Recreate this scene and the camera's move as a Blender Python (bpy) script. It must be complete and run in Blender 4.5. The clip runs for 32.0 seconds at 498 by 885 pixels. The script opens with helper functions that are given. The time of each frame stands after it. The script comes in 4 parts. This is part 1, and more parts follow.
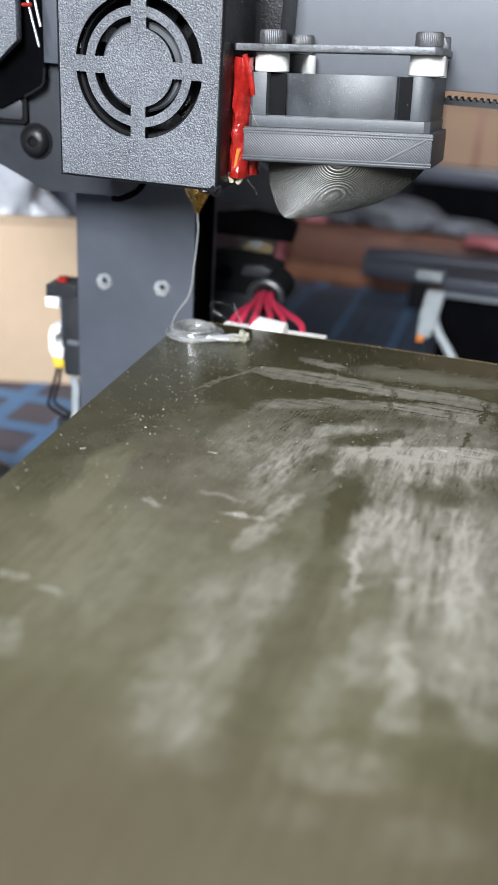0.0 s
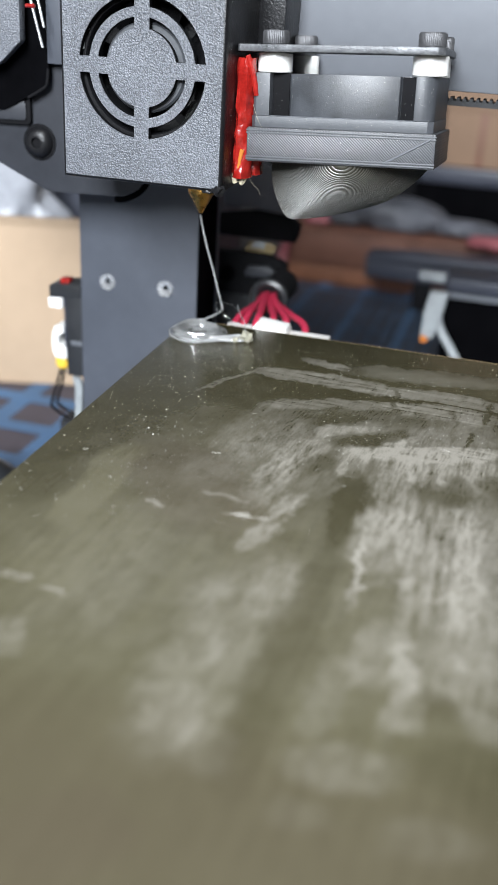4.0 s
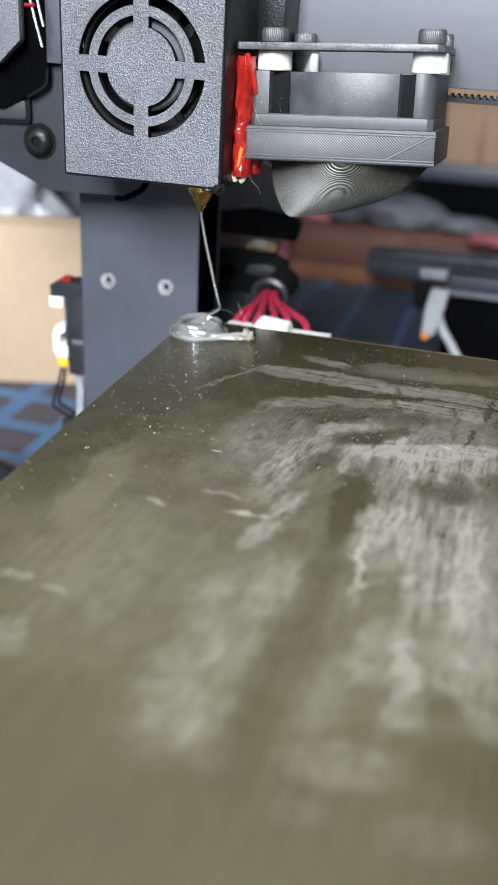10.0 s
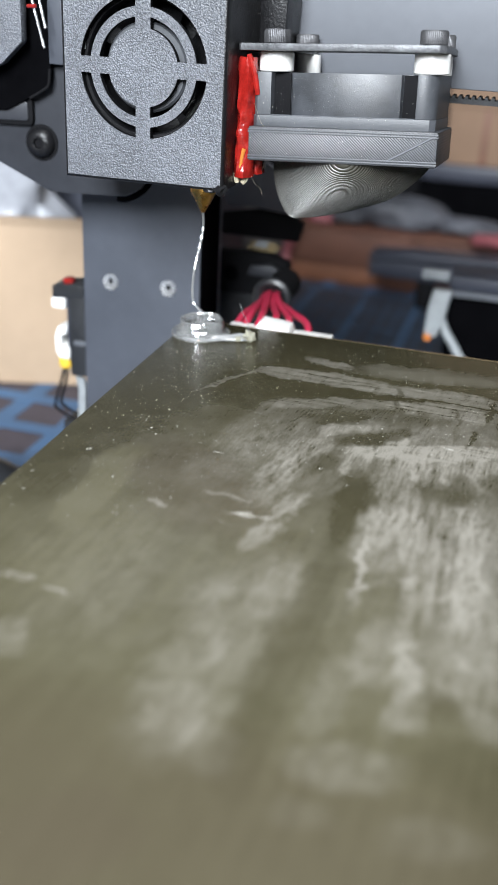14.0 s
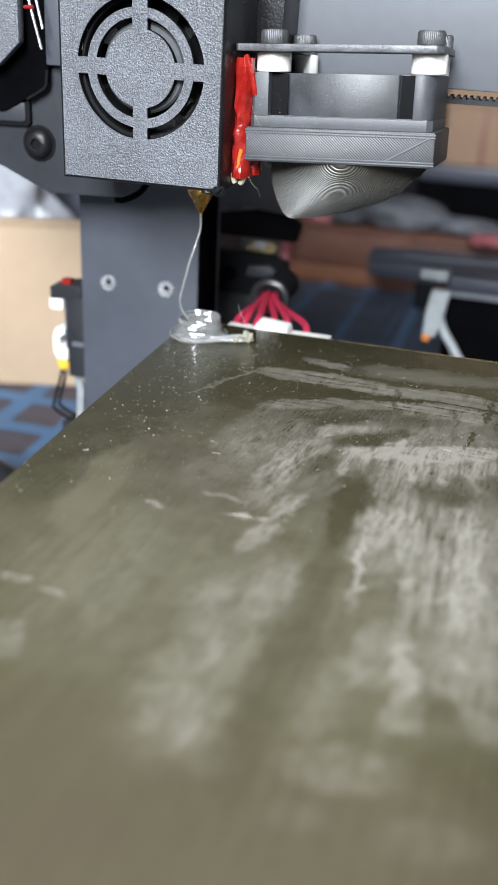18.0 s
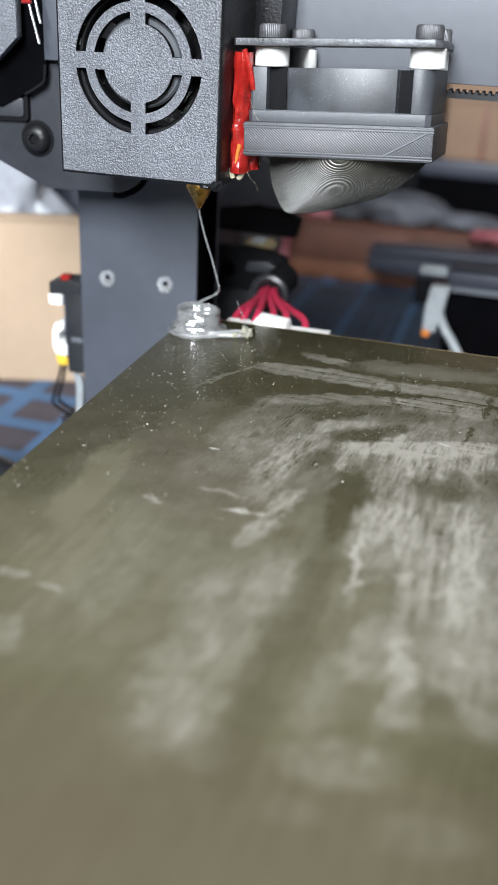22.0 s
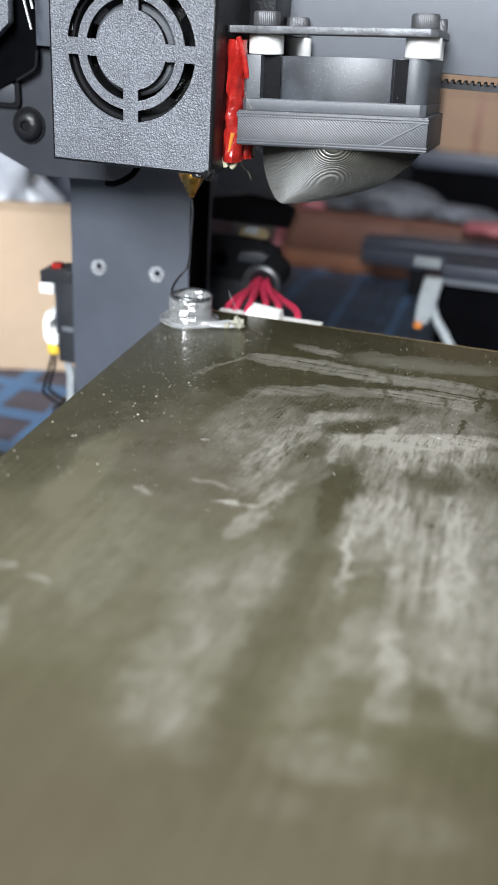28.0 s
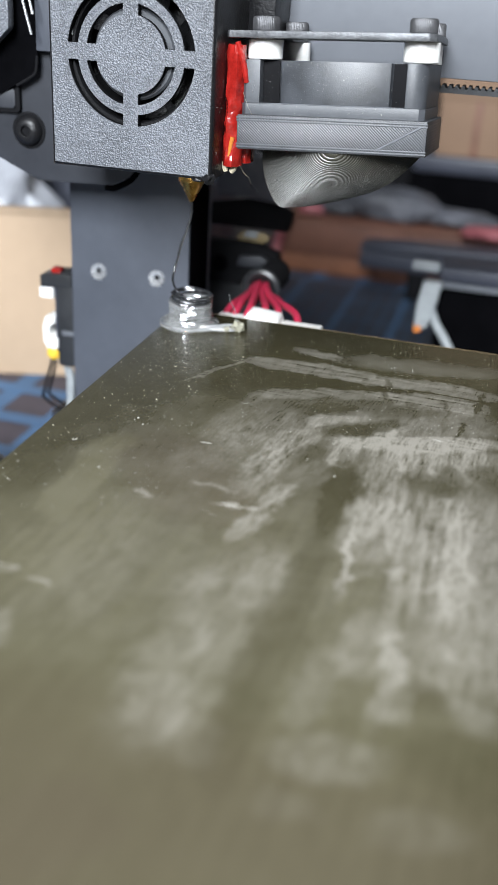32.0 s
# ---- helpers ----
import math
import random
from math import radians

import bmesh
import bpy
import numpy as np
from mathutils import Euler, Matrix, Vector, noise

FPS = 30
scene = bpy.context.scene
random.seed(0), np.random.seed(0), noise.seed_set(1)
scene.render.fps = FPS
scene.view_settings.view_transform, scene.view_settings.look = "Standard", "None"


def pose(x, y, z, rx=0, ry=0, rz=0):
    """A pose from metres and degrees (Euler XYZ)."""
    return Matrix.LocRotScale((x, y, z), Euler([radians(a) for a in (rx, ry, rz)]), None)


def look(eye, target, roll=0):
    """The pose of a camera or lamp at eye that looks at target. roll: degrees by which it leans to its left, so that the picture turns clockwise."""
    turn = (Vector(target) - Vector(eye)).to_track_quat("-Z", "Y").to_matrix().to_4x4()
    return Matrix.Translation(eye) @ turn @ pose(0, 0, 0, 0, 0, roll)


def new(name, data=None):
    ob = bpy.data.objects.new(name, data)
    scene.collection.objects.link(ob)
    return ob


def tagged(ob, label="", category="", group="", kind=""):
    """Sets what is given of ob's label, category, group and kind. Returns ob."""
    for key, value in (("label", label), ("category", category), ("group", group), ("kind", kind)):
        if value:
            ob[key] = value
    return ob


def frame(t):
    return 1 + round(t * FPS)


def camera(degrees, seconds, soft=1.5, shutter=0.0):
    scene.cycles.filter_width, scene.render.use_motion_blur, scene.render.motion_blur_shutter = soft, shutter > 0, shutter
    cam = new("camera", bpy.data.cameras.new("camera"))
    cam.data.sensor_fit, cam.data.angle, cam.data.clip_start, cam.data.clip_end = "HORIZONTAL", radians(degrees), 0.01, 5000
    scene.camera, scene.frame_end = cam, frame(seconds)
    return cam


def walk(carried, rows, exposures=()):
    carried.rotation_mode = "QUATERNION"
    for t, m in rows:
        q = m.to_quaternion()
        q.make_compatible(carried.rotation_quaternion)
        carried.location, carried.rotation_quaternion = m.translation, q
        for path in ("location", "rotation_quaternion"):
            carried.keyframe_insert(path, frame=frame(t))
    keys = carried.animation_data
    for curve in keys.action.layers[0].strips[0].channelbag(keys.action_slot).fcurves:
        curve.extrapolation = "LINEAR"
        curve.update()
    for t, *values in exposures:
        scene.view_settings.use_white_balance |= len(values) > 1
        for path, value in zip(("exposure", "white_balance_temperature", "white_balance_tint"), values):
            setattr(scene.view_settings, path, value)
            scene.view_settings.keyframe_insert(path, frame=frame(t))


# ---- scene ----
# The camera is held by a hand in front of the printer, close to still.
cam = camera(29.085, 32.0, soft=1.5)
cam.data.dof.use_dof = True
cam.data.dof.focus_distance = 0.274
cam.data.dof.aperture_fstop = 14.8
PATH = [
    (0, 0.10823, -0.26748, 0.20627, 64.563, -3.130, 16.068),
    (0.5, 0.10823, -0.26795, 0.20610, 64.642, -3.088, 16.064),
    (1, 0.10808, -0.26774, 0.20623, 64.682, -3.119, 16.057),
    (1.5, 0.10819, -0.26785, 0.20624, 64.702, -3.081, 16.062),
    (2, 0.10837, -0.26756, 0.20617, 64.693, -3.108, 16.144),
    (2.5, 0.10829, -0.26753, 0.20621, 64.625, -3.056, 16.139),
    (3, 0.10877, -0.26727, 0.20635, 64.544, -2.993, 16.270),
    (3.5, 0.10846, -0.26755, 0.20602, 64.619, -3.044, 16.246),
    (5.5, 0.10801, -0.26744, 0.20653, 64.583, -3.049, 16.211),
    (6, 0.10845, -0.26731, 0.20628, 64.552, -3.000, 16.298),
    (6.5, 0.10835, -0.26736, 0.20617, 64.545, -2.991, 16.272),
    (7, 0.10844, -0.26766, 0.20625, 64.578, -2.942, 16.182),
    (7.5, 0.10838, -0.26757, 0.20626, 64.613, -2.952, 16.177),
    (8, 0.10812, -0.26757, 0.20631, 64.592, -2.997, 16.133),
    (8.5, 0.10862, -0.26710, 0.20607, 64.564, -2.913, 16.214),
    (9, 0.10872, -0.26715, 0.20653, 64.417, -2.832, 16.238),
    (9.5, 0.10880, -0.26711, 0.20635, 64.414, -2.763, 16.288),
    (10, 0.10854, -0.26752, 0.20616, 64.507, -2.756, 16.247),
    (10.5, 0.10860, -0.26774, 0.20617, 64.577, -2.751, 16.234),
    (11, 0.10891, -0.26743, 0.20653, 64.531, -2.706, 16.316),
    (11.5, 0.10856, -0.26733, 0.20638, 64.507, -2.722, 16.303),
    (12, 0.10887, -0.26725, 0.20629, 64.493, -2.684, 16.429),
    (12.5, 0.10843, -0.26735, 0.20615, 64.480, -2.726, 16.387),
    (13, 0.10856, -0.26745, 0.20638, 64.495, -2.667, 16.383),
    (13.5, 0.10830, -0.26771, 0.20640, 64.551, -2.733, 16.321),
    (14, 0.10881, -0.26724, 0.20616, 64.554, -2.708, 16.418),
    (14.5, 0.10897, -0.26736, 0.20686, 64.447, -2.627, 16.442),
    (16.5, 0.10981, -0.26717, 0.20619, 64.498, -2.564, 16.377),
    (17, 0.10980, -0.26710, 0.20616, 64.548, -2.561, 16.377),
    (17.5, 0.10938, -0.26729, 0.20625, 64.640, -2.648, 16.393),
    (18, 0.10920, -0.26682, 0.20618, 64.583, -2.635, 16.353),
    (18.5, 0.10928, -0.26645, 0.20571, 64.512, -2.646, 16.365),
    (19, 0.10948, -0.26653, 0.20611, 64.373, -2.589, 16.404),
    (19.5, 0.10959, -0.26650, 0.20581, 64.404, -2.585, 16.424),
    (20, 0.10966, -0.26677, 0.20567, 64.459, -2.535, 16.402),
    (20.5, 0.10985, -0.26648, 0.20575, 64.473, -2.586, 16.392),
    (21, 0.10963, -0.26667, 0.20615, 64.405, -2.549, 16.371),
    (21.5, 0.10965, -0.26661, 0.20610, 64.372, -2.530, 16.374),
    (22, 0.10994, -0.26654, 0.20601, 64.339, -2.548, 16.399),
    (22.5, 0.10955, -0.26682, 0.20612, 64.336, -2.617, 16.320),
    (23, 0.10918, -0.26638, 0.20593, 64.343, -2.723, 16.236),
    (23.5, 0.10924, -0.26592, 0.20591, 64.206, -2.714, 16.212),
    (24, 0.10892, -0.26597, 0.20553, 64.083, -2.796, 16.283),
    (24.5, 0.10910, -0.26581, 0.20504, 64.054, -2.848, 16.320),
    (25, 0.10858, -0.26539, 0.20517, 63.887, -2.968, 16.272),
    (25.5, 0.10857, -0.26581, 0.20528, 63.854, -3.037, 16.246),
    (27.5, 0.10901, -0.26573, 0.20504, 63.927, -3.173, 16.204),
    (28, 0.10972, -0.26524, 0.20543, 63.823, -3.136, 16.128),
    (28.5, 0.10951, -0.26550, 0.20564, 63.841, -3.155, 16.044),
    (29, 0.10967, -0.26566, 0.20566, 63.948, -3.116, 16.032),
    (29.5, 0.10965, -0.26587, 0.20598, 63.971, -3.130, 15.981),
    (30, 0.10933, -0.26571, 0.20571, 64.003, -3.145, 16.013),
    (30.5, 0.10950, -0.26553, 0.20559, 63.954, -3.082, 16.108),
    (31, 0.10978, -0.26563, 0.20540, 63.965, -3.044, 16.131),
    (31.5, 0.10942, -0.26598, 0.20561, 63.976, -3.089, 16.022),
    (32, 0.10958, -0.26600, 0.20528, 64.108, -3.054, 16.019),
]

walk(cam, [(t, pose(x, y, z, rx, ry, rz)) for t, x, y, z, rx, ry, rz in PATH])

# ---- world and light ----
world = bpy.data.worlds.new("world")
scene.world = world
world.use_nodes = True
sky = world.node_tree.nodes.new("ShaderNodeTexSky")
sky.sky_type = "NISHITA"
sky.sun_disc = False
sky.sun_elevation, sky.sun_rotation = radians(40), radians(200)
world.node_tree.links.new(sky.outputs[0], world.node_tree.nodes["Background"].inputs[0])
world.node_tree.nodes["Background"].inputs[1].default_value = 0.1
scene.view_settings.exposure = 0.0


def area_light(name, eye, target, w, h, power, colour):
    d = bpy.data.lights.new(name, "AREA")
    d.shape, d.size, d.size_y, d.energy, d.color = "RECTANGLE", w, h, power, colour
    ob = new(name, d)
    ob.matrix_world = look(eye, target)
    return ob


area_light("window_light", (0.1, -1.46, 0.95), (0.05, 0.0, 0.25), 0.62, 0.7, 87, (0.89, 0.945, 1.0))
# Weak fill added from above; no lamp is known there.
area_light("overhead_fill", (0.25, -0.25, 1.62), (0.25, -0.25, 0.0), 0.4, 0.4, 5, (1.0, 0.98, 0.95))

# ---- materials ----
K = 0.001


def material(name, colour, rough=0.5, metal=0.0, vary=0.25, scale=60.0, bump=0.0, bump_scale=800.0, fine=0.0, stipple=False, spec=0.5, coat=0.0, second=None, detail=6.0):
    """A procedural surface: base colour varied at two scales, roughness varied, fine relief."""
    m = bpy.data.materials.new(name)
    m.use_nodes = True
    n, l = m.node_tree.nodes, m.node_tree.links
    b = n["Principled BSDF"]
    tc = n.new("ShaderNodeTexCoord")
    n1 = n.new("ShaderNodeTexNoise")
    n1.inputs["Scale"].default_value, n1.inputs["Detail"].default_value = scale, detail
    n2 = n.new("ShaderNodeTexNoise")
    n2.inputs["Scale"].default_value, n2.inputs["Detail"].default_value = scale * 9, 4
    for t in (n1, n2):
        l.new(tc.outputs["Object"], t.inputs["Vector"])
    mix = n.new("ShaderNodeMath")
    mix.operation = "MULTIPLY_ADD"
    l.new(n2.outputs[0], mix.inputs[0])
    mix.inputs[1].default_value = 0.4
    l.new(n1.outputs[0], mix.inputs[2])
    ramp = n.new("ShaderNodeValToRGB")
    a = second or [c * (1 - vary) for c in colour]
    z = colour if second else [min(1, c * (1 + vary)) for c in colour]
    ramp.color_ramp.elements[0].position, ramp.color_ramp.elements[1].position = 0.45, 0.95
    ramp.color_ramp.elements[0].color, ramp.color_ramp.elements[1].color = (*a, 1), (*z, 1)
    l.new(mix.outputs[0], ramp.inputs[0])
    l.new(ramp.outputs[0], b.inputs["Base Color"])
    rr = n.new("ShaderNodeMapRange")
    rr.inputs["To Min"].default_value, rr.inputs["To Max"].default_value = max(0.02, rough - 0.1), min(1, rough + 0.1)
    l.new(n1.outputs[0], rr.inputs[0])
    l.new(rr.outputs[0], b.inputs["Roughness"])
    b.inputs["Metallic"].default_value = metal
    b.inputs["Specular IOR Level"].default_value = spec
    b.inputs["Coat Weight"].default_value = coat
    if bump:
        n3 = n.new("ShaderNodeTexNoise")
        n3.inputs["Scale"].default_value, n3.inputs["Detail"].default_value = bump_scale, 1.5 if stipple else 3
        l.new(tc.outputs["Object"], n3.inputs["Vector"])
        bp = n.new("ShaderNodeBump")
        bp.inputs["Strength"].default_value, bp.inputs["Distance"].default_value = bump, fine or 0.0003
        if stipple:
            # colour darkens between the grains: the shade of the relief, painted in
            grain_shade = n.new("ShaderNodeMapRange")
            grain_shade.inputs["From Min"].default_value, grain_shade.inputs["From Max"].default_value = 0.36, 0.64
            grain_shade.inputs["To Min"].default_value, grain_shade.inputs["To Max"].default_value = 0.65, 1.4
            shade = n.new("ShaderNodeVectorMath")
            shade.operation = "SCALE"
            l.new(n3.outputs[0], grain_shade.inputs[0])
            l.new(ramp.outputs[0], shade.inputs[0])
            l.new(grain_shade.outputs[0], shade.inputs["Scale"])
            l.new(shade.outputs[0], b.inputs["Base Color"])
        l.new(n3.outputs[0], bp.inputs["Height"])
        l.new(bp.outputs[0], b.inputs["Normal"])
    return m


def clear_material(name, tint, body, rough=0.04, glassy=0.8, coat_rough=0.05, coat_ior=1.9):
    """Clear plastic: some light goes straight through, the rest meets a glassy body."""
    m = bpy.data.materials.new(name)
    m.use_nodes = True
    n, l = m.node_tree.nodes, m.node_tree.links
    b = n["Principled BSDF"]
    b.inputs["Base Color"].default_value = (*tint, 1)
    b.inputs["Roughness"].default_value = rough
    b.inputs["IOR"].default_value = 1.5
    b.inputs["Transmission Weight"].default_value = glassy
    b.inputs["Coat Weight"].default_value = 1.0
    b.inputs["Coat Roughness"].default_value = coat_rough
    b.inputs["Coat IOR"].default_value = coat_ior
    tr = n.new("ShaderNodeBsdfTransparent")
    tr.inputs[0].default_value = (0.95, 0.96, 0.96, 1)
    mx = n.new("ShaderNodeMixShader")
    mx.inputs[0].default_value = body
    l.new(tr.outputs[0], mx.inputs[1])
    l.new(b.outputs[0], mx.inputs[2])
    l.new(mx.outputs[0], n["Material Output"].inputs[0])
    return m


def printed_material():
    """Printed black plastic with slanting infill lines."""
    m = material("printed_black_plastic", (0.03, 0.032, 0.037), 0.42, vary=0.45, scale=120, spec=0.7)
    n, l = m.node_tree.nodes, m.node_tree.links
    tc = n.new("ShaderNodeTexCoord")
    mp = n.new("ShaderNodeMapping")
    mp.inputs["Rotation"].default_value = (0, radians(48), 0)
    w = n.new("ShaderNodeTexWave")
    w.inputs["Scale"].default_value, w.inputs["Distortion"].default_value = 560, 1.4
    w.bands_direction = "X"
    bp = n.new("ShaderNodeBump")
    bp.inputs["Strength"].default_value, bp.inputs["Distance"].default_value = 0.34, 0.0002
    l.new(tc.outputs["Object"], mp.inputs[0])
    l.new(mp.outputs[0], w.inputs["Vector"])
    l.new(w.outputs["Fac"], bp.inputs["Height"])
    l.new(bp.outputs[0], n["Principled BSDF"].inputs["Normal"])
    return m


M_PRINT = printed_material()
M_PRINT2 = material("layered_black_plastic", (0.03, 0.028, 0.02), 0.34, vary=0.25, scale=400, bump=0.2, bump_scale=2400, fine=0.0001, spec=0.75)
M_SHROUD = material("grained_black_plastic", (0.092, 0.098, 0.112), 0.46, vary=0.25, scale=60, bump=1.0, bump_scale=2150, fine=0.0004, stipple=True, spec=0.8)
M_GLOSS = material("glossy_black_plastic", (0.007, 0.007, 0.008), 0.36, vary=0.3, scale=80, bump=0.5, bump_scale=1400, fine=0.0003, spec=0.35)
M_CARRIAGE = material("black_painted_metal", (0.029, 0.031, 0.037), 0.45, vary=0.25, scale=40, bump=0.2, bump_scale=1800, fine=0.00008)
M_PLATE = material("black_sheet_metal", (0.059, 0.065, 0.08), 0.5, vary=0.15, scale=30, bump=0.2, bump_scale=2500, fine=0.00005)
M_BLACK = material("black_plastic", (0.02, 0.021, 0.023), 0.35, vary=0.3, scale=70, bump=0.2, bump_scale=1500, fine=0.0001)
# Near-black without gloss: fills shaded hollows and edges, also the black cases.
M_VOID = material("near_black_and_shade", (0.0025, 0.0025, 0.003), 0.95, vary=0.3, scale=50, spec=0.0)
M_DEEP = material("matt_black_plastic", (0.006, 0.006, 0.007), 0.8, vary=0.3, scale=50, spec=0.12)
# Blower posts are toned paler than the panel: their reflected light, as colour.
M_FAN = material("satin_black_plastic", (0.056, 0.06, 0.068), 0.5, vary=0.3, scale=110, bump=0.4, bump_scale=2600, fine=0.00012, spec=0.7)
M_PANEL = material("shaded_panel_plastic", (0.034, 0.037, 0.043), 0.46, vary=0.5, scale=160, bump=0.5, bump_scale=3200, fine=0.00012, spec=0.9)
M_BEAM = material("grey_anodised_metal", (0.108, 0.115, 0.13), 0.6, metal=0.2, vary=0.12, scale=25, bump=0.2, bump_scale=2200, fine=0.00004)
M_BRASS = material("brass", (0.78, 0.47, 0.13), 0.28, metal=1.0, vary=0.3, scale=250, second=(0.45, 0.22, 0.05))
M_STEEL = material("steel", (0.55, 0.56, 0.57), 0.27, metal=0.7, vary=0.2, scale=300)
M_DARKSTEEL = material("black_oxide_steel", (0.1, 0.1, 0.105), 0.45, metal=0.6, vary=0.3, scale=400, bump=0.2, bump_scale=3000, fine=0.00005)
M_BRACKET = material("worn_dark_plate", (0.11, 0.113, 0.12), 0.42, metal=0.3, vary=0.6, scale=200, bump=0.5, bump_scale=1500, fine=0.0003)
M_WHITE = material("white_nylon", (0.82, 0.81, 0.78), 0.35, vary=0.05, scale=100)
M_RED = material("red_tape", (0.27, 0.012, 0.009), 0.24, vary=0.4, scale=150, bump=0.6, bump_scale=160, fine=0.002, coat=0.6)
M_AMBER = material("amber_tape", (0.62, 0.2, 0.04), 0.2, vary=0.3, scale=200, coat=0.4)
M_WIRE = material("red_silicone_wire", (0.44, 0.022, 0.06), 0.4, vary=0.15, scale=120)
M_PAPER = material("white_tape", (0.8, 0.78, 0.75), 0.6, vary=0.1, scale=90)
M_FRAY = material("frayed_fibreglass", (0.5, 0.44, 0.32), 0.7, vary=0.4, scale=300)
M_CARD = material("brown_cardboard", (0.41, 0.3, 0.205), 0.8, vary=0.08, scale=14, bump=0.2, bump_scale=500, fine=0.0002)
M_CARD2 = material("dark_cardboard", (0.2, 0.125, 0.08), 0.8, vary=0.12, scale=14)
M_WOOD = material("reddish_wood", (0.15, 0.065, 0.042), 0.6, vary=0.35, scale=20)
M_WOOD2 = material("orange_brown_wood", (0.23, 0.095, 0.05), 0.6, vary=0.3, scale=20)
M_GOLD = material("gold_foil_label", (0.22, 0.165, 0.08), 0.4, vary=0.4, scale=90)
M_SLATE = material("slate_painted_metal", (0.034, 0.038, 0.053), 0.45, vary=0.2, scale=25)
# Darker copies of the mat's rubber and print, for its part in shadow.
M_MAT_SHADE = material("shaded_mat_rubber", (0.026, 0.034, 0.05), 0.6, vary=0.3, scale=60)
M_BLUE_SHADE = material("shaded_blue_print", (0.036, 0.07, 0.125), 0.6, vary=0.2, scale=60)
M_BLUE = material("blue_print", (0.05, 0.115, 0.22), 0.6, vary=0.2, scale=60)
M_MAT = material("dark_mat_rubber", (0.05, 0.043, 0.055), 0.7, vary=0.3, scale=60)
M_YELLOW = material("yellow_sleeve", (0.75, 0.48, 0.05), 0.4, vary=0.15, scale=120)
M_FILM = material("crumpled_grey_film", (0.06, 0.063, 0.075), 0.6, vary=0.6, scale=30, bump=0.6, bump_scale=60, fine=0.005)
M_BAG = material("frosted_plastic_bag", (0.3, 0.31, 0.34), 0.3, vary=0.35, scale=25, bump=0.5, bump_scale=60, fine=0.004)
M_PALE = material("dull_whitish_plastic", (0.28, 0.3, 0.31), 0.45, vary=0.3, scale=60)
M_PINK = material("pink_plastic", (0.24, 0.07, 0.08), 0.5, vary=0.2, scale=40)
M_WALL = material("grey_wall_paint", (0.24, 0.24, 0.245), 0.8, vary=0.08, scale=4)
M_FLOOR = material("brown_floor", (0.2, 0.14, 0.1), 0.5, vary=0.2, scale=5)
M_DESK = material("dark_desk", (0.05, 0.045, 0.045), 0.5, vary=0.25, scale=20)
M_CLEAR = clear_material("clear_filament", (0.55, 0.56, 0.56), 0.97, 0.05, 0.5)
M_STRAND = clear_material("pale_filament", (0.5, 0.505, 0.5), 0.96, 0.04, 0.6, 0.06, 2.5)
M_GREYFIL = clear_material("smoky_filament", (0.09, 0.092, 0.095), 0.85, 0.16, 0.35, 0.22, 1.6)
M_DARKFIL = clear_material("black_filament", (0.016, 0.017, 0.019), 0.97, 0.24, 0.0, 0.2, 1.6)
M_BLOB = clear_material("yellowish_clear_blob", (0.6, 0.58, 0.46), 0.97, 0.05, 0.5)
M_RIM = material("amber_sheet_edge", (0.5, 0.36, 0.2), 0.35, vary=0.2, scale=100)
M_ALU = material("aluminium_plate", (0.45, 0.44, 0.42), 0.4, metal=0.8, vary=0.15, scale=60)
M_DUST = material("pale_dust", (0.6, 0.59, 0.54), 0.6, vary=0.2, scale=500)


